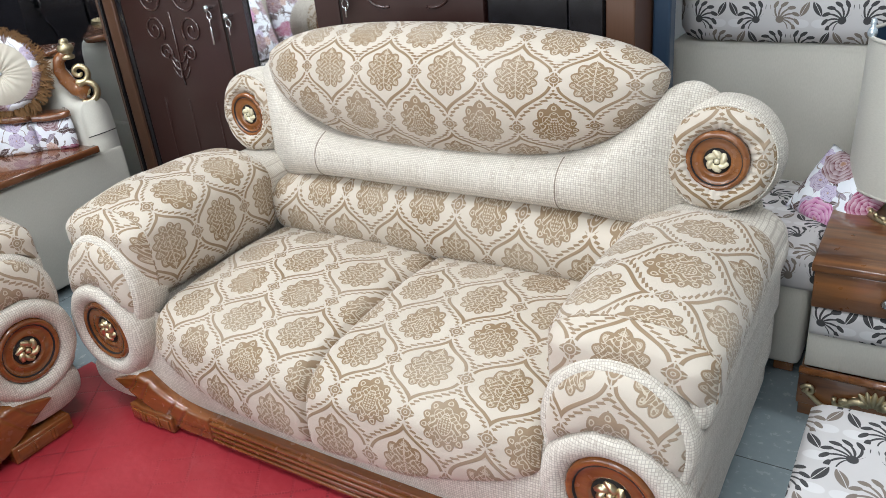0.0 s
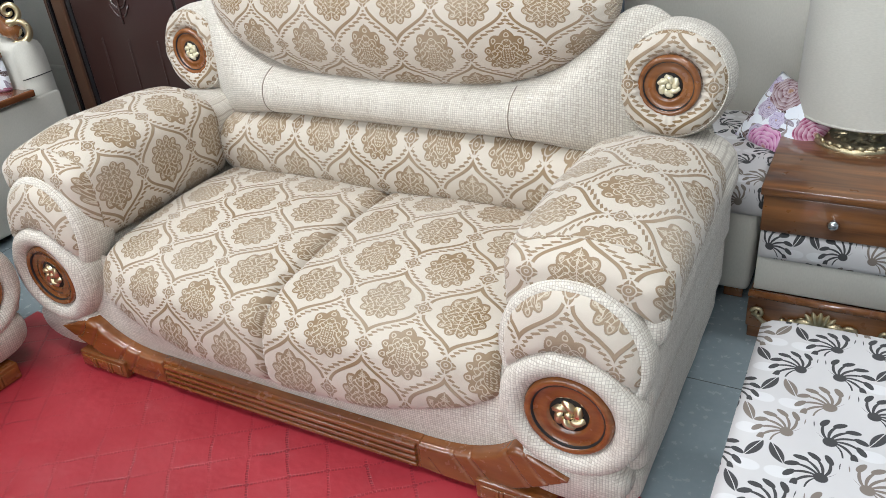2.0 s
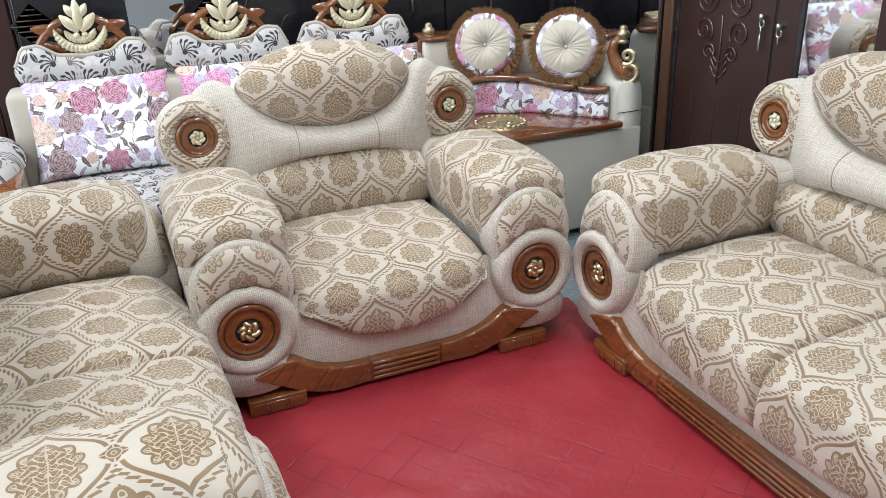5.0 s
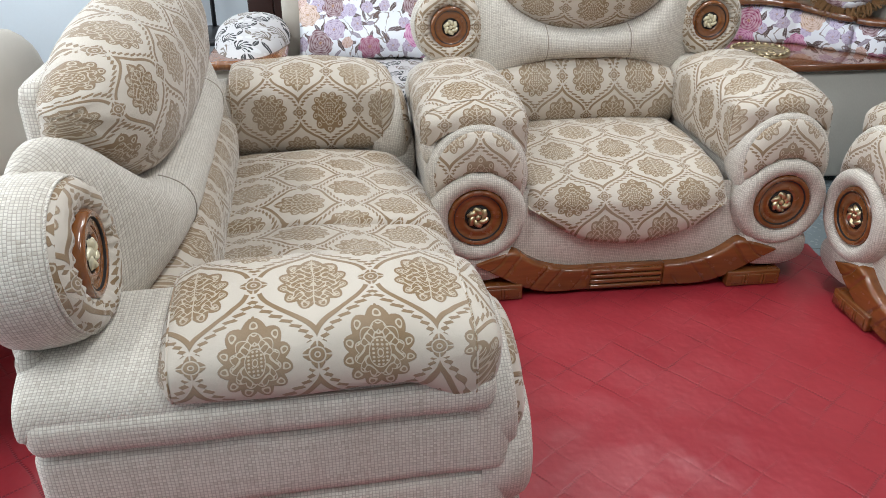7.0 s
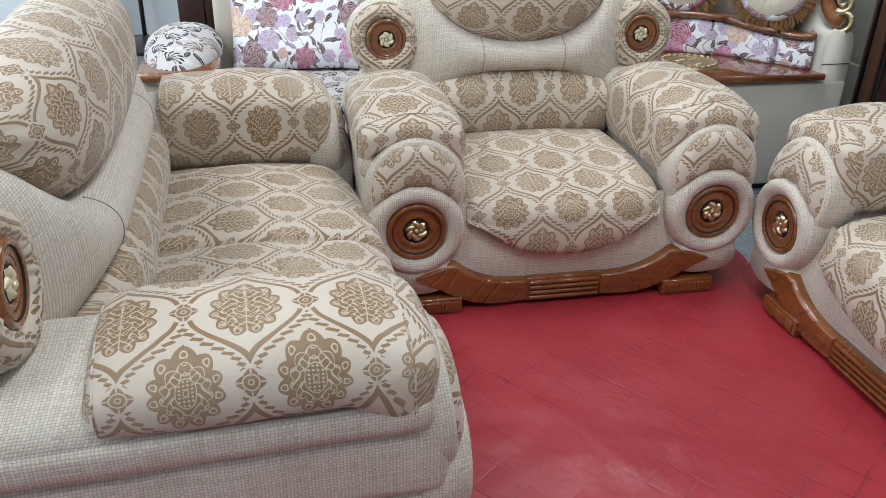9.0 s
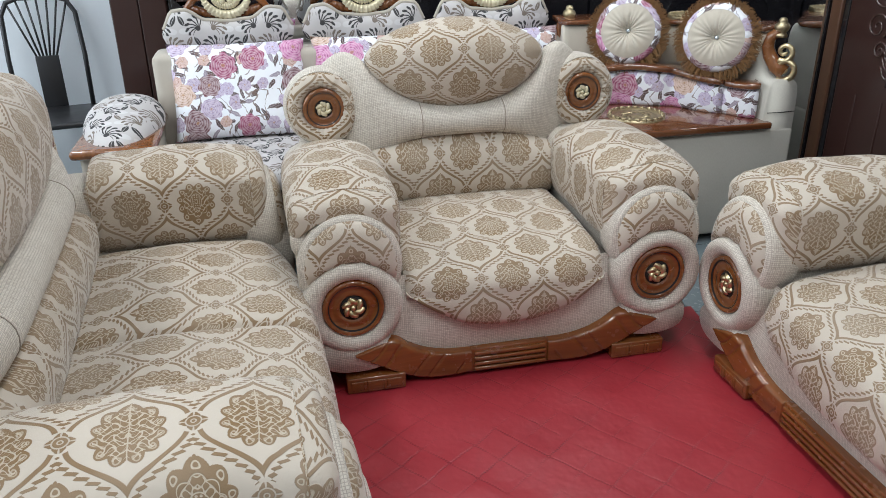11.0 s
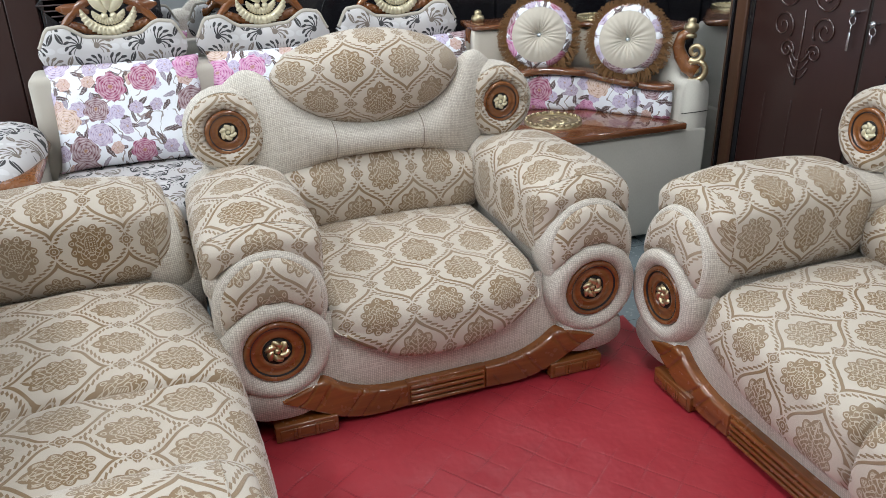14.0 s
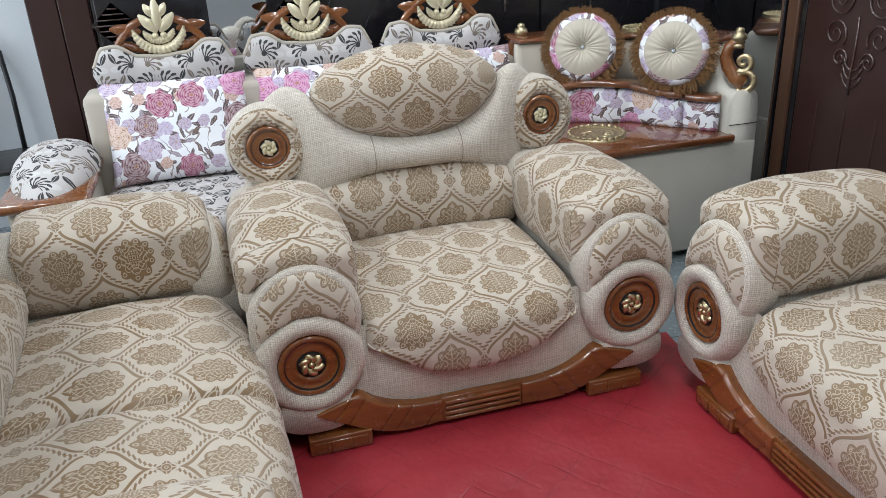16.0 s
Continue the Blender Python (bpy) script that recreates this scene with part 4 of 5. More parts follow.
def crest(parent, x, z):
    """Carved wooden crest with pale gold leaves over a headrest; x along the sofa."""
    y = -0.02
    top = [(-0.215, 0.015), (-0.16, 0.055), (-0.08, 0.035), (0, 0.012), (0.08, 0.035), (0.16, 0.055), (0.215, 0.015)]

    def rail(s, t):
        xx = -0.23 + 0.46 * s
        zz = smooth_line(top, xx)
        c, d = sup(2 * math.pi * t, 2.6)
        rib = 0.004 * math.sin(xx * 220)
        return x + xx, y + 0.02 - 0.026 * c - rib * max(c, 0), z + zz + 0.022 * d - 0.008
    ob = part("crest", grid(rail, 60, 14, True, cap=True), TEAK, parent, "carved brown wooden crest with pale gold leaves")
    for sx in (-1, 1):
        pts = [(x + sx * (0.205 - 0.17 * k), y, z + 0.03 + 0.13 * math.sin(k * 1.7) - 0.01 * k) for k in (0, 0.15, 0.3, 0.45, 0.6, 0.75, 0.9, 1.0)]
        part("crest_bow", tube(pts, 0.017, 10, lambda q: 0.75 + 0.45 * math.sin(math.pi * q)), TEAK, ob)
        part("crest_leaf", leaf_bm((x + sx * 0.075, z + 0.105), (x + sx * 0.205, z + 0.125), 0.055, 0.012, y - 0.004), TEAK, ob)
        part("pearl", revolve([(0, -0.016), (0.010, -0.012), (0.015, 0), (0.010, 0.012), (0, 0.016)], 14, Matrix.Translation((x + sx * 0.018, y - 0.02, z + 0.085))), IVORY, ob)
        part("gold_leaf", leaf_bm((x + sx * 0.006, z + 0.100), (x + sx * 0.074, z + 0.178), 0.046, 0.014, y - 0.020), IVORY, ob)
        part("gold_leaf", leaf_bm((x + sx * 0.012, z + 0.165), (x + sx * 0.046, z + 0.222), 0.036, 0.014, y - 0.024), IVORY, ob)
    part("gold_leaf", leaf_bm((x, z + 0.11), (x, z + 0.246), 0.046, 0.016, y - 0.026), IVORY, ob)
    for r0, r1, lift, span in ((0.090, 0.128, 0.018, 1.45), (0.052, 0.084, 0.016, 1.25)):
        def garland(s, t):
            a = -math.pi / 2 + span * (2 * s - 1)
            taper = 1 - abs(2 * s - 1) ** 4
            mid, half = (r0 + r1) / 2, (r1 - r0) / 2 * (0.15 + 0.85 * taper)
            saw = 1.0 + 0.45 * (abs(2 * s - 1) * 9 % 1.0) * (1 if t > 0.5 else 0)
            rr = mid + half * (2 * t - 1) * saw
            h = lift * math.sin(math.pi * t) ** 0.6 * (0.6 + 0.4 * (abs(2 * s - 1) * 9 % 1.0))
            return x + rr * math.cos(a), y - 0.016 - h, z + 0.132 + rr * math.sin(a)
        part("gold_garland", grid(garland, 108, 8), IVORY, ob, "pale gold leaf garland")
    return ob


def crest_sofa():
    # built facing -y with x along it; turned so that it faces +x
    sofa = thing("printed_sofa", pose(-2.75, -0.96, 0, 0, 0, 90), "long sofa in white leaf-print cloth with carved wooden crests", "sofa")
    part("base", uv_box(rbox(-1.12, 1.0, -0.78, 0.10, 0.06, 0.34, 0.02, 2)), BEIGE, sofa, "beige suede base")
    for k in range(3):
        x = -0.98 + 0.66 * k
        def seat(s, t):
            c, d = sup(2 * math.pi * t, 4)
            return x + 0.65 * s, -0.40 - 0.39 * c, 0.42 + 0.075 * d * (1 - 0.25 * abs(2 * s - 1) ** 6)
        part("seat_cushion", grid(seat, 16, 30, True, uv=lambda c: (c.x, c.y + c.z), cap=True), LEAFY, sofa, "leaf-print seat cushion")
    part("backrest", uv_box(rbox(-1.03, 1.0, -0.16, 0.06, 0.34, 0.885, 0.035, 3)), BEIGE, sofa, "beige suede backrest")
    for k in range(3):
        xc = -0.665 + 0.655 * k
        def pad(s, t):
            q = -1 + 2 * s
            xx = 0.307 * math.copysign(abs(q) ** 0.9, q)
            top = smooth_line([(0, 0.122), (0.10, 0.130), (0.20, 0.180), (0.25, 0.175), (0.307, 0.090)], abs(xx))
            low = smooth_line([(0, 0.0), (0.25, 0.004), (0.29, 0.020), (0.307, 0.060)], abs(xx))
            c, d = sup(2 * math.pi * t, 2.8)
            return xc + xx, -0.03 - 0.055 * c * (1 - 0.55 * abs(q) ** 6), 0.885 + (top + low) / 2 + (top - low) / 2 * d
        head = part("headrest", grid(pad, 40, 24, True, uv=lambda c: (c.x, c.z), cap=True), LEAFY, sofa, "leaf-print padded headrest")
        def rim(s):
            p = pad(min(max(s, 0.012), 0.988), 0.25)
            return (p[0], p[1] - 0.01, p[2] + 0.004)
        part("rim", tube([rim(i / 40) for i in range(41)], 0.010, 8), BEIGE, head, "beige piping")
        crest(head, xc, 1.018)
    # arm at the far end: bulging printed pad on a wooden scroll
    def armpad(s, t):
        c, d = sup(2 * math.pi * t, 2.2)
        k = math.sqrt(max(0, 1 - (1 - s) ** 2.6))
        kk = math.sqrt(max(0, 1 - s ** 6))
        return -1.16 + 0.185 * c * k * kk, -0.72 + 0.66 * s, 0.640 + 0.108 * d * k * kk - 0.05 * (1 - s)
    arm = part("arm_pad", grid(armpad, 26, 28, True, uv=lambda c: (c.x + 0.4 * c.z, c.y)), LEAFY, sofa, "leaf-print bulging arm pad")
    part("arm_rail", uv_box(rbox(-1.33, -0.99, -0.74, -0.05, 0.575, 0.618, 0.02, 3)), TEAK_Z, sofa, "brown wooden arm rail")
    part("arm_panel", uv_box(rbox(-1.30, -1.02, -0.70, 0.05, 0.06, 0.59, 0.02, 2)), BEIGE, sofa)
    for k, xx in enumerate((-1.2, 0.0, 0.9)):
        part("foot", rbox(xx - 0.04, xx + 0.04, -0.76, -0.68, 0, 0.07, 0.006), TEAK_Z, sofa)
    return sofa


crest_sofa()


def square_cushion(name, m, w, h, thick, mat, label, seed=0):
    """A loose cushion with pointed corners, upright in the x-z plane."""
    def side(sgn):
        def fn(s, t):
            x, z = -1 + 2 * s, -1 + 2 * t
            puff = ((1 - x ** 4) * (1 - z ** 4)) ** 0.55
            pull = 1 - 0.05 * (1 - abs(x) ** 3) * abs(z) ** 4
            pull2 = 1 - 0.05 * (1 - abs(z) ** 3) * abs(x) ** 4
            wr = 0.006 * noise.noise(Vector((x * 2.5 + seed, z * 2.5, sgn)))
            return x * w / 2 * pull2, sgn * thick * puff * 0.5 + wr * puff, h / 2 + z * h / 2 * pull
        return grid(fn, 26, 26, uv=lambda c: (c.x + seed * 0.37, c.z + seed * 0.21))
    bm = join(side(-1), side(1))
    bmesh.ops.remove_doubles(bm, verts=bm.verts, dist=0.0005)
    ob = finish(name, bm, mat)
    ob.matrix_world = m
    return tagged(ob, label, "cushion", "floral cushions")


FLORAL_CUSHIONS = (
    (-2.475, -1.60, 0.495, -20, 0, 90, 0.64, 0.46, 0.13, 1),
    (-2.49, -0.93, 0.495, -18, 0, 90, 0.64, 0.46, 0.13, 2),
    (-2.49, -0.28, 0.495, -18, 0, 92, 0.62, 0.46, 0.13, 3),
)
for x, y, z, rx, ry, rz, w, h, th, seed in FLORAL_CUSHIONS:
    square_cushion("floral_cushion", Matrix.Translation((x, y, z)) @ Matrix.Rotation(radians(rz), 4, "Z") @ Matrix.Rotation(radians(rx), 4, "X"), w, h, th, FLORAL,
                   "square cushion with large pink and brown roses on white", seed)


# ---- corner unit with a polished board, beside the armchair ----
def gold_disc(name, parent, x, y, z, r):
    """A flat round gold ornament with a rope edge and rosette, lying on a board."""
    m = Matrix.Translation((x, y, z)) @ Matrix.Rotation(radians(-90), 4, "X")
    ob = part(name, revolve([(0, -0.006), (r * 0.20, -0.008), (r * 0.24, -0.004), (r * 0.52, -0.004), (r * 0.56, -0.008), (r * 0.64, -0.008), (r * 0.68, -0.005), (r * 0.80, -0.005), (r * 0.86, -0.011), (r * 0.96, -0.010), (r, -0.002), (r, 0.001)], 56, m), OLD_GOLD, parent, "round antique gold relief plate")
    for k in range(10):
        a = 2 * math.pi * k / 10
        def fn(s, t):
            rr = r * (0.24 + 0.30 * s)
            an = a + (t - 0.5) * 0.5 * math.sin(math.pi * (0.1 + 0.85 * s)) + 0.35 * s
            return x + rr * math.cos(an), y + rr * math.sin(an), z + 0.005 + 0.006 * math.sin(math.pi * t) * math.sin(math.pi * s)
        part("leaf", grid(fn, 5, 5), OLD_GOLD, ob)
    for k in range(24):
        a = 2 * math.pi * k / 24
        p = (x + r * 0.90 * math.cos(a), y + r * 0.90 * math.sin(a))
        q = (x + r * 0.94 * math.cos(a + 0.2), y + r * 0.94 * math.sin(a + 0.2))
        part("rope", tube([(p[0], p[1], z + 0.010), ((p[0] + q[0]) / 2, (p[1] + q[1]) / 2, z + 0.014), (q[0], q[1], z + 0.010)], r * 0.055, 6), OLD_GOLD, ob)
    return ob


def curve_back(s):
    """The plan of the corner unit's curved back, from its far end to its near end."""
    pts = [(0.0, (-2.36, 0.00)), (0.25, (-2.33, 0.22)), (0.5, (-2.23, 0.45)), (0.75, (-2.03, 0.63)), (1.0, (-1.90, 0.73))]
    x = smooth_line([(k, p[0]) for k, p in pts], s)
    y = line([(k, p[1]) for k, p in pts], s)
    return x, y


def corner_unit():
    unit = thing("corner_unit", pose(0, 0, 0), "beige corner sofa unit with a polished wooden board", "corner unit")
    part("body", uv_box(rbox(-2.80, -1.82, 0.06, 0.90, 0.035, 0.545, 0.02, 2)), LINEN, unit, "grey-beige suede body")
    part("board", rbox(-2.70, -1.795, 0.0, 0.765, 0.548, 0.580, 0.008, 2), ROSEWOOD, unit, "polished red-brown wooden board")
    gold_disc("gold_plate", unit, -2.06, 0.215, 0.581, 0.135)
    # side arm rising to the curved back
    def arm(s, t):
        x = -1.825 - 0.50 * s
        top = 0.765 + 0.17 * smooth_line([(0.12, 0.0), (0.55, 1.0)], s)
        c, d = sup(2 * math.pi * t, 5)
        return x, 0.815 + 0.075 * c, 0.30 + (top - 0.30) * (0.5 + 0.5 * d)
    part("side_arm", grid(arm, 30, 24, True, uv=lambda c: (c.x + c.y, c.z), cap=True), LINEN, unit, "grey-beige suede side arm")
    part("seam", tube([(-1.8215, 0.745, 0.618), (-1.8215, 0.83, 0.617), (-1.8225, 0.888, 0.618)], 0.002, 5), GROOVE_SHADE, unit)

    # flowered panel of the curved back
    def panel(off, z0, z1, thick):
        def fn(s, t):
            x, y = curve_back(s)
            x2, y2 = curve_back(min(1, s + 0.02))
            x1, y1 = curve_back(max(0, s - 0.02))
            n = Vector((y2 - y1, -(x2 - x1), 0)).normalized()
            c, d = sup(2 * math.pi * t, 4)
            zz0 = z0(s) if callable(z0) else z0
            zz1 = z1(s) if callable(z1) else z1
            return x + n.x * (off + thick * c), y + n.y * (off + thick * c), (zz0 + zz1) / 2 + (zz1 - zz0) / 2 * d
        return fn
    wave = lambda s: 0.725 + 0.022 * math.cos(2 * math.pi * (s - 0.35))
    b = grid(panel(0, 0.578, wave, 0.035), 40, 24, True, cap=True)
    layer = b.loops.layers.uv.verify()
    for f in b.faces:
        for l in f.loops:
            l[layer].uv = ((l.vert.co.x + l.vert.co.y) * 0.72 + 3.6, l.vert.co.z + 1.7)
    part("flowered_panel", b, FLORAL, unit, "white flower-print back panel")
    part("back_rail", grid(panel(-0.01, lambda s: wave(s) + 0.004, lambda s: wave(s) + 0.038, 0.055), 40, 20, True, cap=True), ROSEWOOD, unit, "curved glossy wooden rail")
    part("back_pad", grid(panel(-0.16, lambda s: wave(s) + 0.01, 0.945, 0.035), 40, 20, True, uv=lambda c: (c.x + c.y, c.z), cap=True), CREAM, unit, "buttoned cream back pad")
    for i in range(7):
        for j in range(2):
            s = (i + 0.5 + 0.5 * j) / 7.5
            p = panel(-0.16, 0.80, 0.90, 0.036)(min(s, 1), 0.0)
            part("button", revolve([(0, -0.006), (0.006, -0.004), (0.009, 0.002)], 10, Matrix.Translation((p[0], p[1], 0.80 + 0.075 * j)) @ Matrix.Rotation(radians(45), 4, "Z")), CREAM, unit)
    part("ledge", grid(lambda s, t: panel(-0.23, 0.945, 0.975, 0.115)(s * 0.90, t), 40, 20, True, cap=True), ROSEWOOD, unit, "wooden top ledge")
    gold_disc("gold_plate", unit, -2.40, 0.62, 0.976, 0.10)
    # carved ends: scroll with gold volute and a turned finial
    for ex, ey, turn in ((-1.895, 0.80, -45), (-2.60, 0.06, 45)):
        m = pose(ex, ey, 0, 0, 0, 40)
        sc = spiral(0.0, 0.83, 0.055, 1.3, 1, radians(-120))
        pts = [(0.01, 0, 0.98), (-0.035, 0, 0.945), (-0.045, 0, 0.90), (-0.03, 0, 0.86), (0.0, 0, 0.815), (0.045, 0, 0.79)]
        end = part("carved_end", moved(tube(pts, 0.028, 10, lambda q: 0.8 + 0.5 * q), m), TEAK_Z, unit, "carved brown scroll end")
        part("volute", moved(tube([(p[0] + 0.045, p[1] - 0.012, p[2] - 0.02) for p in sc], 0.015, 8, lambda q: 1.1 - 0.5 * q), m), GOLD, end, "pale gold volute")
        part("volute", moved(tube([(p[0] * 0.8 + 0.035, p[1] - 0.012, (p[2] - 0.83) * 0.8 + 0.885) for p in sc], 0.013, 8, lambda q: 1.1 - 0.5 * q), m), GOLD, end)
        up = m @ Matrix.Translation((0.005, 0, 0.945)) @ Matrix.Rotation(radians(90), 4, "X")
        prof = [(0.0, 0.0), (0.026, 0.0), (0.028, 0.012), (0.018, 0.020), (0.028, 0.030), (0.034, 0.044), (0.029, 0.058), (0.017, 0.064), (0.020, 0.072), (0.016, 0.082), (0.0, 0.088)]
        part("finial", revolve([(r, y) for r, y in prof], 20, up), OLD_GOLD, end, "antique gold turned finial")
    return unit


corner_unit()


def fringe_cushion(m, tilt_seed):
    """Round cushion: pleated cream centre with a crystal stud, flowered rim and a golden fringe."""
    ob = thing("round_cushion", m, "round pleated cream cushion with flowered rim and golden fringe", "cushion", "round fringed cushions")
    n = 120
    def face(s, t):
        a = 2 * math.pi * t
        r = 0.128 * s
        fold = 0.0024 * math.cos(a * 24 + 2 * math.sin(a * 5)) * (1 - s) ** 0.4 * min(1, s * 5)
        y = -0.052 - 0.022 * math.sin(math.pi * min(1, s * 0.9)) + 0.016 * (1 - s) ** 6 * 1.8 + fold
        return r * math.cos(a), y, r * math.sin(a)
    part("pleated_face", grid(face, 14, n, True), CREAM, ob, "pleated cream velvet face")
    def rim(s, t):
        a = 2 * math.pi * t
        r = 0.128 + 0.034 * math.sin(math.pi / 2 * s)
        y = -0.060 + 0.060 * (1 - math.cos(math.pi / 2 * s)) + 0.002 * math.cos(a * 22)
        return r * math.cos(a), y, r * math.sin(a)
    b = grid(rim, 8, 80, True)
    layer = b.loops.layers.uv.verify()
    for f in b.faces:
        for l in f.loops:
            l[layer].uv = (l.vert.co.x + 0.8 + tilt_seed, l.vert.co.z + 0.4)
    part("flowered_rim", b, FLORAL, ob, "flowered rim")
    part("back_cover", revolve([(0.160, 0.0), (0.14, 0.04), (0.07, 0.06), (0, 0.065)], 40), CREAM, ob)
    bm = bmesh.new()
    rnd = random.Random(tilt_seed * 10 + 3)
    for ring in range(4):
        for k in range(170):
            a = 2 * math.pi * (k + rnd.random()) / 170
            r0, ln = 0.150, 0.036 + 0.018 * rnd.random()
            y0 = -0.036 + 0.013 * ring
            da, dy = rnd.uniform(-0.22, 0.22), rnd.uniform(-0.026, 0.012)
            w = 0.0026
            vs = []
            for q in (0.0, 0.5, 1.0):
                r, an = r0 + ln * q, a + da * q * q
                sag = -0.010 * q * q
                for sgn in (-1, 1):
                    ww = w * (1 - 0.4 * q)
                    vs.append(bm.verts.new((r * math.cos(an) - sgn * ww * math.sin(an), y0 + dy * q, r * math.sin(an) + sgn * ww * math.cos(an) + sag)))
            bm.faces.new((vs[0], vs[1], vs[3], vs[2]))
            bm.faces.new((vs[2], vs[3], vs[5], vs[4]))
    fr = part("fringe", bm, FRINGE, ob, "golden-brown thread fringe")
    fr["kind"] = "stuff"
    part("stud", revolve([(0, -0.052), (0.006, -0.050), (0.009, -0.044), (0.009, -0.038)], 12), CRYSTAL, ob, "crystal stud")
    return ob


fringe_cushion(Matrix.Translation((-2.372, 0.290, 0.925)) @ Matrix.Rotation(radians(62), 4, "Z") @ Matrix.Rotation(radians(-10), 4, "X"), 0.0)
fringe_cushion(Matrix.Translation((-2.085, 0.610, 0.922)) @ Matrix.Rotation(radians(48), 4, "Z") @ Matrix.Rotation(radians(-8), 4, "X"), 0.3)


# ---- cupboards behind the sofas ----
def knob(parent, x, z, tag):
    m = Matrix.Translation((x, 1.06, z))
    k = part("knob", revolve([(0, -0.045), (0.010, -0.043), (0.0145, -0.034), (0.012, -0.026), (0.006, -0.020), (0.006, 0.0)], 18, m), CHROME, parent, "chrome knob")
    part("key_ring", tube([(x - 0.012 + 0.014 * math.cos(a), 1.045, z - 0.03 + 0.016 * math.sin(a)) for a in [2 * math.pi * i / 16 for i in range(17)]], 0.003, 6), CHROME, k, "key ring")
    if tag:
        part("key_tag", rbox(x - 0.020, x - 0.009, 1.040, 1.046, z - 0.145, z - 0.075, 0.002), CHROME, k, "metal key tag")
        part("link", tube([(x - 0.013, 1.044, z - 0.045), (x - 0.014, 1.044, z - 0.078)], 0.003, 6), CHROME, k)
    else:
        part("key", rbox(x - 0.016, x - 0.009, 1.042, 1.046, z - 0.075, z - 0.040, 0.001), CHROME, k, "small key")


def scrollwork(parent, x, z, w=1.0):
    """Engraved scrolls on a door, proud by a few millimetres; z is the lowest tip."""
    y = 1.0575
    ob = None
    for sx in (-1, 1):
        for cx, cz, r, turns, st, sg in ((0.075, 0.130, 0.042, 1.6, 200, -1), (0.115, 0.225, 0.062, 1.7, 220, -1), (0.110, 0.365, 0.072, 1.8, 140, 1), (0.060, 0.470, 0.055, 1.5, 230, -1), (0.140, 0.520, 0.05, 1.6, 200, 1)):
            a0 = radians(st)
            pts = spiral(cx, cz, r, turns, sg, a0, 44)
            pts = [(x + sx * p[0] * w, y, z + p[2]) for p in pts]
            b = tube(pts, 0.0050, 6, lambda q: 1.2 - 0.5 * q)
            part("scroll", b, LIT_MAHOGANY, parent)
        for k in range(3):
            p = [(x + sx * (0.004 + 0.05 * q) * w, y, z + 0.02 + 0.035 * k + 0.05 * q * q) for q in (0, 0.3, 0.6, 1.0)]
            part("scroll", tube(p, 0.0050, 6), LIT_MAHOGANY, parent)
    part("scroll", tube([(x, y, z - 0.01), (x - 0.004, y, z + 0.05), (x + 0.002, y, z + 0.16), (x, y, z + 0.30)], 0.0050, 6), LIT_MAHOGANY, parent)


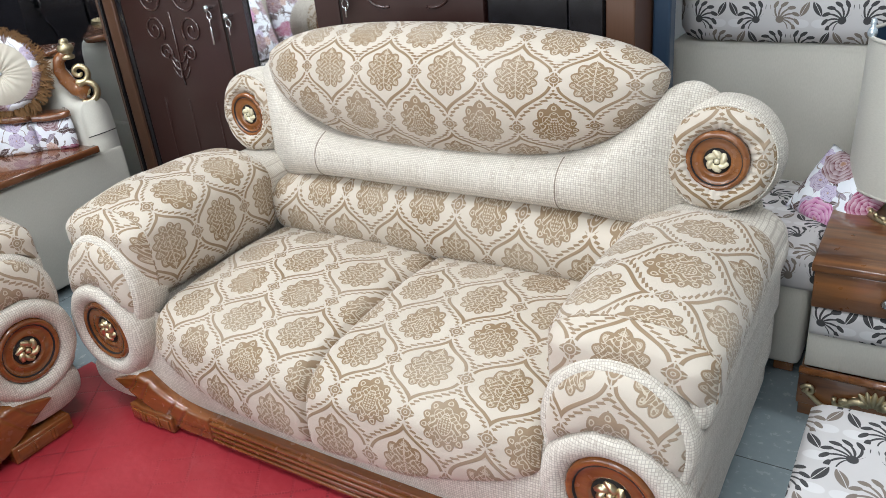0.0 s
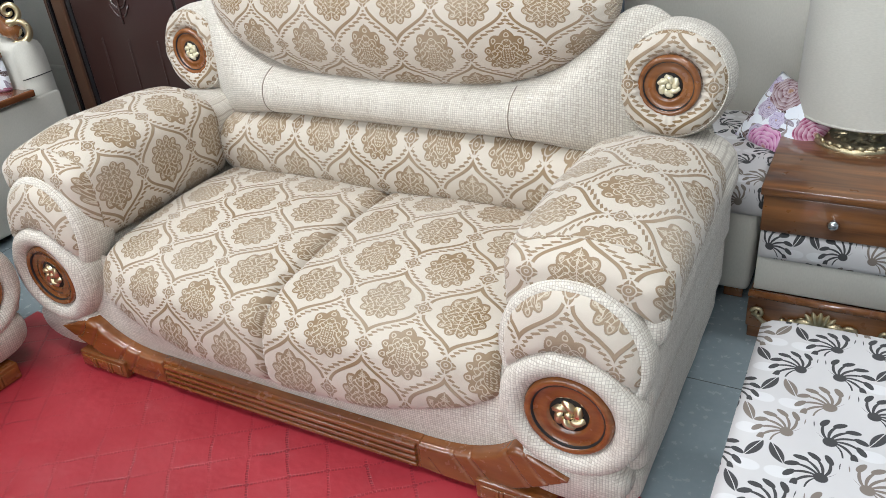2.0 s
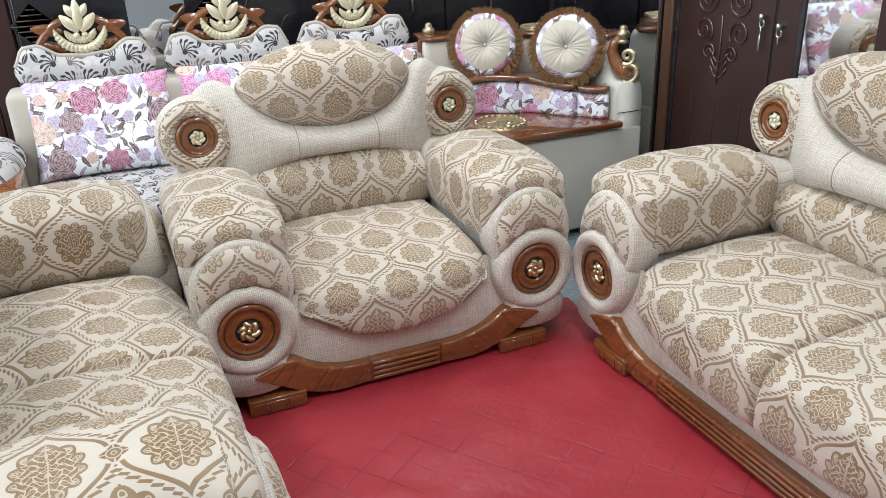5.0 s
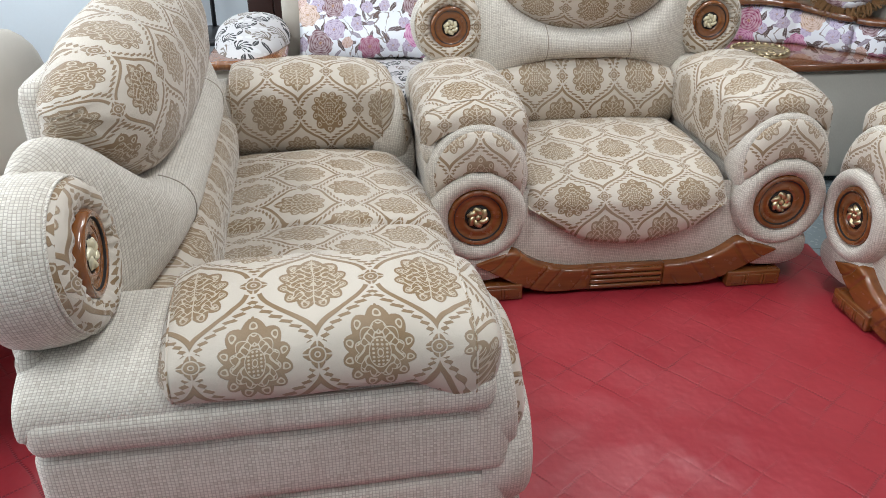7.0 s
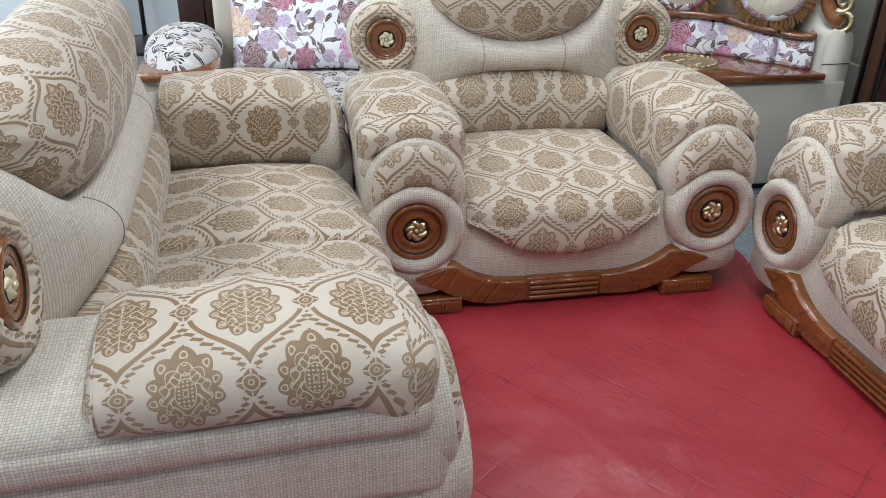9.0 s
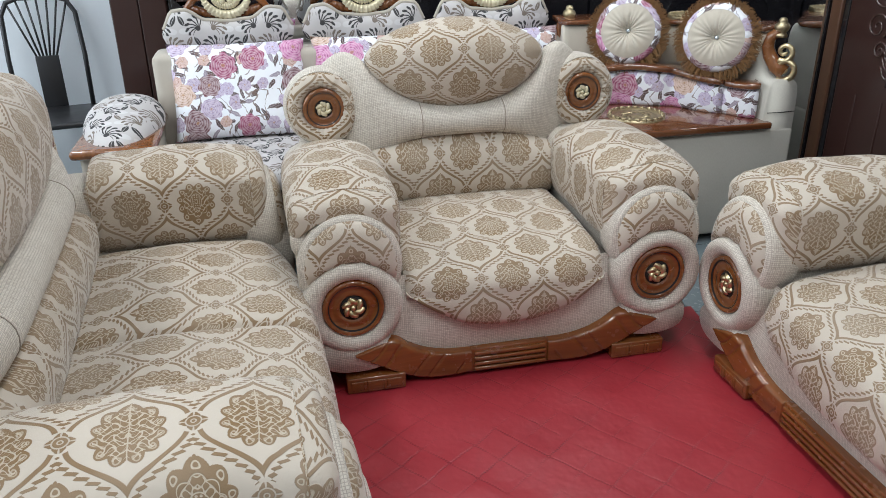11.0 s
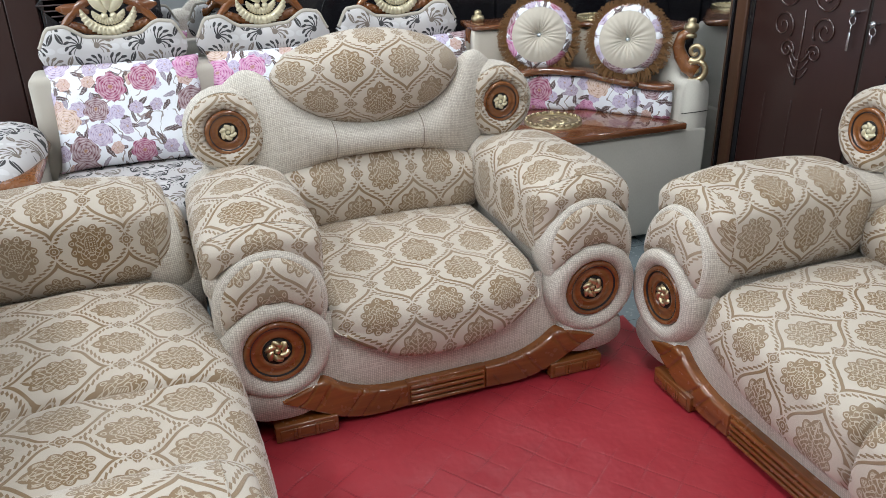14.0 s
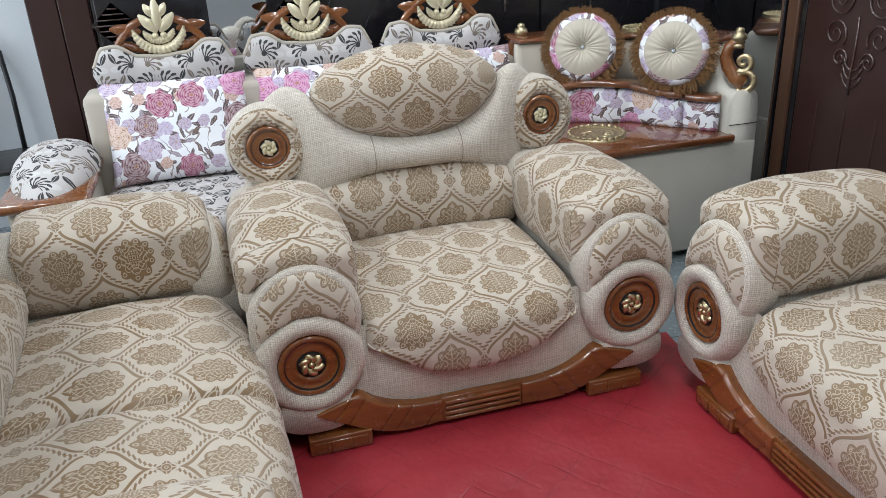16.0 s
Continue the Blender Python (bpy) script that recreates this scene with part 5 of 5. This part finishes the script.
def cupboards():
    c = thing("wardrobe", pose(0, 0, 0), "dark mahogany wardrobe with scrollwork doors and a mirror", "wardrobe")
    part("carcass", rbox(-1.90, 0.0, 1.075, 1.55, 0.05, 2.05, 0.004), MAHOGANY, c, smooth=False)
    part("plinth", rbox(-1.88, -0.02, 1.09, 1.5, 0.0, 0.05, 0), GROOVE_SHADE, c, smooth=False)
    part("side_post", rbox(-1.905, -1.835, 1.045, 1.08, 0.05, 2.05, 0.006), BROWN, c, "lighter brown edge post", smooth=False)
    part("gasket", rbox(-1.835, -1.800, 1.058, 1.08, 0.05, 2.05, 0.003), BLACK, c, "black gasket strip", smooth=False)
    d1 = part("door", rbox(-1.798, -1.195, 1.060, 1.078, 0.07, 2.04, 0.004), MAHOGANY, c, "dark door with carved scrolls", smooth=False)
    for x in (-1.66, -1.50, -1.33):
        part("flute", rbox(x - 0.004, x + 0.004, 1.0565, 1.062, 0.10, 0.72, 0.002), MAHOGANY, d1)
    scrollwork(d1, -1.497, 0.795)
    knob(d1, -1.235, 1.115, True)
    # each gap is a near-black strip painting the shade in the door slit
    part("gap", rbox(-1.197, -1.178, 1.066, 1.08, 0.05, 2.05, 0), GROOVE_SHADE, c, smooth=False)
    d2 = part("door_stile", rbox(-1.180, -1.06, 1.060, 1.078, 0.07, 2.04, 0.004), MAHOGANY, c, smooth=False)
    knob(d2, -1.135, 1.085, False)
    part("gasket", rbox(-1.062, -1.035, 1.056, 1.08, 0.05, 2.05, 0.003), BLACK, c, smooth=False)
    part("mirror", rbox(-1.036, -0.70, 1.062, 1.079, 0.07, 2.04, 0), MIRROR, c, "tall mirror panel", smooth=False)
    d3 = part("door_stile", rbox(-0.702, -0.59, 1.060, 1.078, 0.07, 2.04, 0.004), MAHOGANY, c, smooth=False)
    part("gap", rbox(-0.592, -0.578, 1.066, 1.08, 0.05, 2.05, 0), GROOVE_SHADE, c, smooth=False)
    d4 = part("door", rbox(-0.580, 0.0, 1.060, 1.078, 0.07, 2.04, 0.004), MAHOGANY, c, "dark door with carved scrolls", smooth=False)
    knob(d4, -0.535, 1.16, False)
    for sx in (-1, 1):
        for cz, r in ((1.20, 0.085), (1.40, 0.07)):
            part("scroll", tube([(-0.29 + sx * (0.105 + q[0]), 1.0575, q[2]) if sx > 0 else (-0.29 - 0.105 - q[0], 1.0575, q[2]) for q in spiral(0, cz, r, 2.0, 1, radians(250))], 0.0052, 6), LIT_MAHOGANY, d4)
    # black lacquered cupboard and brown post
    k = thing("black_cupboard", pose(0, 0, 0), "black lacquered cupboard with glossy plain doors", "cupboard")
    part("carcass", rbox(0.005, 0.40, 1.085, 1.55, 0.0, 2.05, 0.004), BLACK, k, smooth=False)
    part("door", rbox(0.012, 0.285, 1.066, 1.084, 0.06, 2.03, 0.004), BLACK, k, smooth=False)
    part("edge", rbox(0.292, 0.40, 1.060, 1.084, 0.03, 2.04, 0.004), BLACK, k, smooth=False)
    p = finish("brown_post", rbox(0.405, 0.495, 1.07, 1.30, 0, 2.1, 0.006), BROWN, smooth=False)
    tagged(p, "brown wooden upright board beside the cupboard", "post")
    p = finish("blue_post", rbox(0.50, 0.555, 1.22, 1.28, 0, 2.4, 0.008), BLUE, smooth=False)
    tagged(p, "blue painted square post behind the sofa", "post")

    # tall mirror behind the corner unit
    mi = thing("tall_mirror", pose(0, 0, 0), "tall mirror in a dark frame behind the corner unit", "mirror")
    part("frame", rbox(-2.95, -1.91, 1.035, 1.07, 0.0, 2.05, 0.004), BLACK, mi, smooth=False)
    part("glass", rbox(-2.50, -1.915, 1.022, 1.034, 0.06, 1.98, 0), MIRROR, mi, smooth=False)

    # black cupboards behind the printed sofa
    b = thing("black_wardrobe", pose(0, 0, 0), "black glossy wardrobe with faint carved doors", "wardrobe")
    part("carcass", rbox(-3.45, -3.02, -1.92, 1.10, 0.0, 2.1, 0.004), BLACK, b, smooth=False)
    for i in range(4):
        y0 = -1.91 + i * 0.75
        d = part("door", rbox(-3.018, -3.0, y0 + 0.004, y0 + 0.742, 0.06, 2.08, 0.004), BLACK, b, smooth=False)
        if i >= 1:
            for q in range(7):
                zz, yy = 0.75 + 0.12 * (q % 4), y0 + 0.16 + 0.06 * q
                pts = [(-2.9985, yy + 0.05 * r, zz + 0.09 * r + 0.03 * math.sin(3 * r)) for r in (0, 0.25, 0.5, 0.75, 1)]
                part("carving", tube(pts, 0.0035, 5), BLACK, d)
    for yy in (-1.83, -0.98):
        lat = part("lattice", moved(rbox(-0.075, 0.075, 0, 0.006, -0.075, 0.075, 0.002), Matrix.Translation((-3.0, yy, 1.13)) @ Matrix.Rotation(radians(90), 4, "Z") @ Matrix.Rotation(radians(45), 4, "Y")), BLACK, b, "diamond lattice inlay", smooth=False)
        for q in range(7):
            zz = 1.055 + 0.025 * q
            hw = 0.10 - abs(zz - 1.13) * 1.05
            if hw > 0.012:
                part("bar", tube([(-2.991, yy - hw, zz), (-2.991, yy + hw, zz)], 0.004, 5), MAHOGANY, lat)
    part("mirror", rbox(-2.999, -2.992, -1.40, -1.12, 0.30, 1.95, 0), MIRROR, b, "narrow mirror strip", smooth=False)
    for yy in (0.12, 0.62):
        part("handle", rbox(-2.995, -2.975, yy, yy + 0.012, 1.04, 1.20, 0.003), CHROME, b, "slim chrome handle")
    w = thing("brown_wardrobe", pose(0, 0, 0), "plain dark brown wardrobe at the end of the row", "wardrobe")
    part("carcass", rbox(-3.5, -3.03, -2.20, -1.925, 0.0, 2.1, 0.004), MAHOGANY, w, smooth=False)
    part("door", rbox(-3.028, -3.01, -2.195, -2.065, 0.05, 2.08, 0.004), MAHOGANY, w, smooth=False)
    part("door", rbox(-3.028, -3.008, -2.06, -1.93, 0.05, 2.08, 0.004), MAHOGANY, w, smooth=False)


cupboards()


def metal_chair():
    c = thing("metal_chair", pose(-3.30, -2.62, 0, 0, 0, 100), "black metal chair with a fan of back rods", "chair")
    part("seat", rbox(-0.22, 0.22, -0.22, 0.22, 0.44, 0.475, 0.015, 3), BLACK_METAL, c, "black seat")
    for sx in (-1, 1):
        part("leg", tube([(sx * 0.20, -0.20, 0), (sx * 0.20, -0.19, 0.45)], 0.013, 8), BLACK_METAL, c)
        part("leg", tube([(sx * 0.20, 0.22, 0), (sx * 0.20, 0.20, 0.45)], 0.013, 8), BLACK_METAL, c)
    hoop = [(-0.19, 0.19, 0.47), (-0.195, 0.23, 0.75), (-0.185, 0.26, 0.98), (-0.15, 0.268, 1.045), (-0.09, 0.27, 1.065), (0.09, 0.27, 1.065), (0.15, 0.268, 1.045), (0.185, 0.26, 0.98), (0.195, 0.23, 0.75), (0.19, 0.19, 0.47)]
    part("back_hoop", tube(hoop, 0.013, 10), BLACK_METAL, c)
    part("splat", rbox(-0.06, 0.06, 0.205, 0.222, 0.47, 0.76, 0.004), BLACK_METAL, c)
    for k in range(7):
        q = -1 + k / 3
        part("rod", tube([(q * 0.05, 0.215, 0.755), (q * 0.155, 0.268, 1.055)], 0.006, 6), BLACK_METAL, c)


metal_chair()


# ---- printed sofa end with its table, beside the two-seater ----
def bed_side():
    s = thing("printed_daybed", pose(0, 0, 0), "beige daybed with leaf-print bolster and seat", "daybed")
    part("base", uv_box(rbox(0.70, 1.05, 1.02, 1.62, 0.05, 0.34, 0.02)), LINEN, s)
    def mattress(u, t):
        c, d = sup(2 * math.pi * t, 5)
        return 0.68 + 0.385 * u, 1.30 + 0.30 * c, 0.38 + 0.075 * d
    part("seat", grid(mattress, 12, 28, True, uv=lambda c: (c.x, c.y + c.z), cap=True), LEAFY, s, "leaf-print seat")
    part("backrest", uv_box(rbox(0.44, 1.95, 1.60, 1.76, 0.05, 0.908, 0.03, 3)), LINEN, s, "grey-beige suede backrest")
    def bolster(u, t):
        c, d = sup(2 * math.pi * t, 3)
        k = max(0, 1 - abs(2 * u - 1) ** 14) ** 0.5
        return 0.48 + 1.08 * u, 1.66 - 0.085 * c * (0.6 + 0.4 * k), 1.006 + 0.104 * d * (0.6 + 0.4 * k)
    part("bolster", grid(bolster, 50, 28, True, uv=lambda c: (c.x, c.z), cap=True), LEAFY, s, "leaf-print bolster along the top")
    for x in (0.75, 1.0):
        part("foot", rbox(x - 0.03, x + 0.03, 1.06, 1.12, 0, 0.055, 0.005), TEAK_Z, s)
    square_cushion("floral_cushion", Matrix.Translation((1.02, 1.245, 0.425)) @ Matrix.Rotation(radians(-28), 4, "Z") @ Matrix.Rotation(radians(-34), 4, "X") @ Matrix.Rotation(radians(14), 4, "Y"), 0.26, 0.24, 0.09, FLORAL,
                   "small cushion with pink roses leaning on the daybed", 5)


bed_side()


def side_table():
    t = thing("side_table", pose(0, 0, 0), "walnut-topped side table with a drawer and carved base", "side table")
    x0, x1, y0, y1 = 1.075, 1.53, 0.855, 1.56
    part("top", rbox(x0 - 0.008, x1 + 0.008, y0 - 0.012, y1, 0.478, 0.503, 0.004), WALNUT, t, "striped walnut top")
    d = part("drawer", rbox(x0, x1, y0, y1 - 0.02, 0.365, 0.476, 0.004), WALNUT, t, "striped walnut drawer front")
    part("knob", revolve([(0, -0.034), (0.010, -0.032), (0.016, -0.022), (0.012, -0.012), (0.007, -0.006), (0.007, 0.0)], 20, Matrix.Translation((1.255, y0, 0.422))), CHROME, d, "round chrome knob")
    def band(s, q):
        c, e = sup(2 * math.pi * q, 3)
        return x0 + 0.004 + (x1 - x0 - 0.008) * s, y0 + 0.02 - 0.022 * c, 0.318 + 0.044 * e
    part("print_band", grid(band, 20, 16, True, uv=lambda c: (c.x + 0.02, c.z), cap=True), LEAFY, t, "leaf-print padded band")
    part("body", uv_box(rbox(x0 + 0.002, x1 - 0.002, y0 + 0.012, y1 - 0.03, 0.165, 0.365, 0.004)), LINEN, t, "grey-beige cloth body")
    part("moulding", tube([(x0 - 0.006, y0 - 0.006, 0.160), (x1 + 0.006, y0 - 0.006, 0.160)], 0.012, 10), TEAK_Z, t, "dark wooden moulding")
    base = part("base", rbox(x0 - 0.006, x1 + 0.006, y0 - 0.008, y1 - 0.03, 0.045, 0.152, 0.006), WALNUT, t, "walnut base")
    part("plinth", rbox(x0, x1, y0 + 0.005, y1 - 0.03, 0.0, 0.045, 0.004), WALNUT, t)
    # carved gold ornament
    xc, zc, y = 1.265, 0.100, y0 - 0.014
    for k in range(7):
        a = radians(30 + 20 * k)
        part("gold_leaf", leaf_bm((xc + 0.012 * math.cos(a), zc - 0.02 + 0.01 * math.sin(a)), (xc + 0.062 * math.cos(a), zc - 0.02 + 0.062 * math.sin(a)), 0.020, 0.012, y), OLD_GOLD, base)
    for sx in (-1, 1):
        pts = [(xc + sx * q, y - 0.004, zc - 0.02 + 0.022 * math.sin(q * 42)) for q in [0.02 + 0.16 * i / 16 for i in range(17)]]
        part("gold_branch", tube(pts, 0.011, 8, lambda q: 1.15 - 0.65 * q), OLD_GOLD, base, "antique gold carved branch")
        part("gold_branch", tube([(xc + sx * (0.075 + p[0]), y - 0.006, zc - 0.012 + p[2]) for p in spiral(0, 0, 0.024, 1.2, sx, 0.5, 20)], 0.007, 8), OLD_GOLD, base)
        part("gold_branch", tube([(xc + sx * (0.165 + p[0]), y - 0.006, zc + 0.005 + p[2]) for p in spiral(0, 0, 0.018, 1.2, -sx, 0.2, 20)], 0.006, 8), OLD_GOLD, base)
    gold_disc("gold_plate", t, 1.275, 1.255, 0.504, 0.125)


side_table()


def table_lamp():
    l = thing("table_lamp", pose(1.29, 1.36, 0), "grey linen drum lampshade on the side table", "lamp")
    r = 0.203
    def shade(s, t):
        a = 2 * math.pi * t
        return (r + 0.004 * s) * math.cos(a), (r + 0.004 * s) * math.sin(a), 0.565 + 0.435 * (1 - s)
    outer = grid(shade, 10, 64, True)
    inner = grid(lambda s, t: ((r - 0.004) * math.cos(2 * math.pi * t), (r - 0.004) * math.sin(2 * math.pi * t), 0.565 + 0.435 * s), 2, 64, True, uv=lambda c: (c.x + c.y, c.z))
    part("shade", outer, LINEN, l, "grey linen drum shade")
    part("lining", inner, BLUE, l, "dark blue lining")
    part("rim", tube([(r * math.cos(a), r * math.sin(a), 1.0) for a in [2 * math.pi * i / 48 for i in range(49)]], 0.006, 8), LINEN, l)
    part("rim", tube([(r * math.cos(a), r * math.sin(a), 0.566) for a in [2 * math.pi * i / 48 for i in range(49)]], 0.006, 8), LINEN, l)
    part("stem", revolve([(0.0, 0.0), (0.06, 0.0), (0.055, 0.012), (0.018, 0.02), (0.014, 0.10), (0.012, 0.30), (0.0, 0.30)], 20, Matrix.Translation((0, 0, 0.51)) @ Matrix.Rotation(radians(90), 4, "X")), OLD_GOLD, l, "turned metal stem")
    for a in (200, 250, 300, 20, 90):
        part("crystal_drop", revolve([(0, 0.0), (0.012, 0.004), (0.014, 0.014), (0.010, 0.026), (0.006, 0.03), (0.009, 0.04), (0.007, 0.05), (0, 0.055)], 14, Matrix.Translation(((r) * math.cos(radians(a)), r * math.sin(radians(a)), 1.0)) @ Matrix.Rotation(radians(90), 4, "X")), CRYSTAL, l, "glass candle drop on the rim")


table_lamp()


def stool():
    s = thing("stool", pose(0, 0, 0), "low square stool with a white leaf-print top", "stool")
    def top(u, t):
        c, d = sup(2 * math.pi * t, 6)
        k = max(0, 1 - abs(2 * u - 1) ** 16) ** 0.5
        return 1.150 + 0.62 * u, 0.02 + 0.36 * c, 0.365 + 0.055 * d * (0.55 + 0.45 * k) + 0.008 * (1 - (2 * u - 1) ** 2) * d
    part("cushion", grid(top, 30, 44, True, uv=lambda c: (c.x, c.y + c.z), cap=True), LEAFY, s, "leaf-print padded top")
    part("frame", uv_box(rbox(1.17, 1.75, -0.32, 0.36, 0.22, 0.32, 0.01)), LINEN, s)
    for x in (1.21, 1.71):
        for y in (-0.28, 0.32):
            part("leg", rbox(x - 0.025, x + 0.025, y - 0.025, y + 0.025, 0, 0.23, 0.006), TEAK_Z, s)


stool()


# ---- beyond the second sofa ----
def plain_sofa():
    s = thing("plain_sofa", pose(-1.15, -3.0, 0, 0, 0, 8), "plain beige sofa with a rounded back", "sofa")
    def back(u, t):
        c, d = sup(2 * math.pi * t, 2.6)
        k = max(0, 1 - abs(2 * u - 1) ** 4) ** 0.5
        return -0.8 + 1.75 * u, 0.10 - 0.12 * c, 0.52 + 0.34 * d * (0.55 + 0.45 * k)
    part("backrest", grid(back, 40, 28, True, uv=lambda c: (c.x, c.z), cap=True), BEIGE, s, "rounded beige backrest")
    part("seat", uv_box(rbox(-0.75, 0.9, -0.65, 0.05, 0.06, 0.42, 0.04, 3)), BEIGE, s)


plain_sofa()


def far_cabinet():
    c = thing("wooden_cabinet", pose(-2.35, -4.0, 0, 0, 0, 25), "brown wooden cabinet with a thick top in the distance", "cabinet")
    part("top", rbox(-0.75, 0.75, -0.26, 0.26, 0.62, 0.67, 0.006), BROWN, c)
    part("body", rbox(-0.70, 0.70, -0.22, 0.22, 0.05, 0.62, 0.006), TEAK_Z, c)
    for x in (-0.69, 0.0, 0.63):
        part("post", rbox(x, x + 0.06, 0.20, 0.25, 0.0, 0.62, 0.004), BROWN, c)
    part("drawer", rbox(-0.60, -0.04, 0.222, 0.236, 0.35, 0.58, 0.004), BROWN, c)
    part("drawer", rbox(0.08, 0.60, 0.222, 0.236, 0.35, 0.58, 0.004), BROWN, c)


far_cabinet()
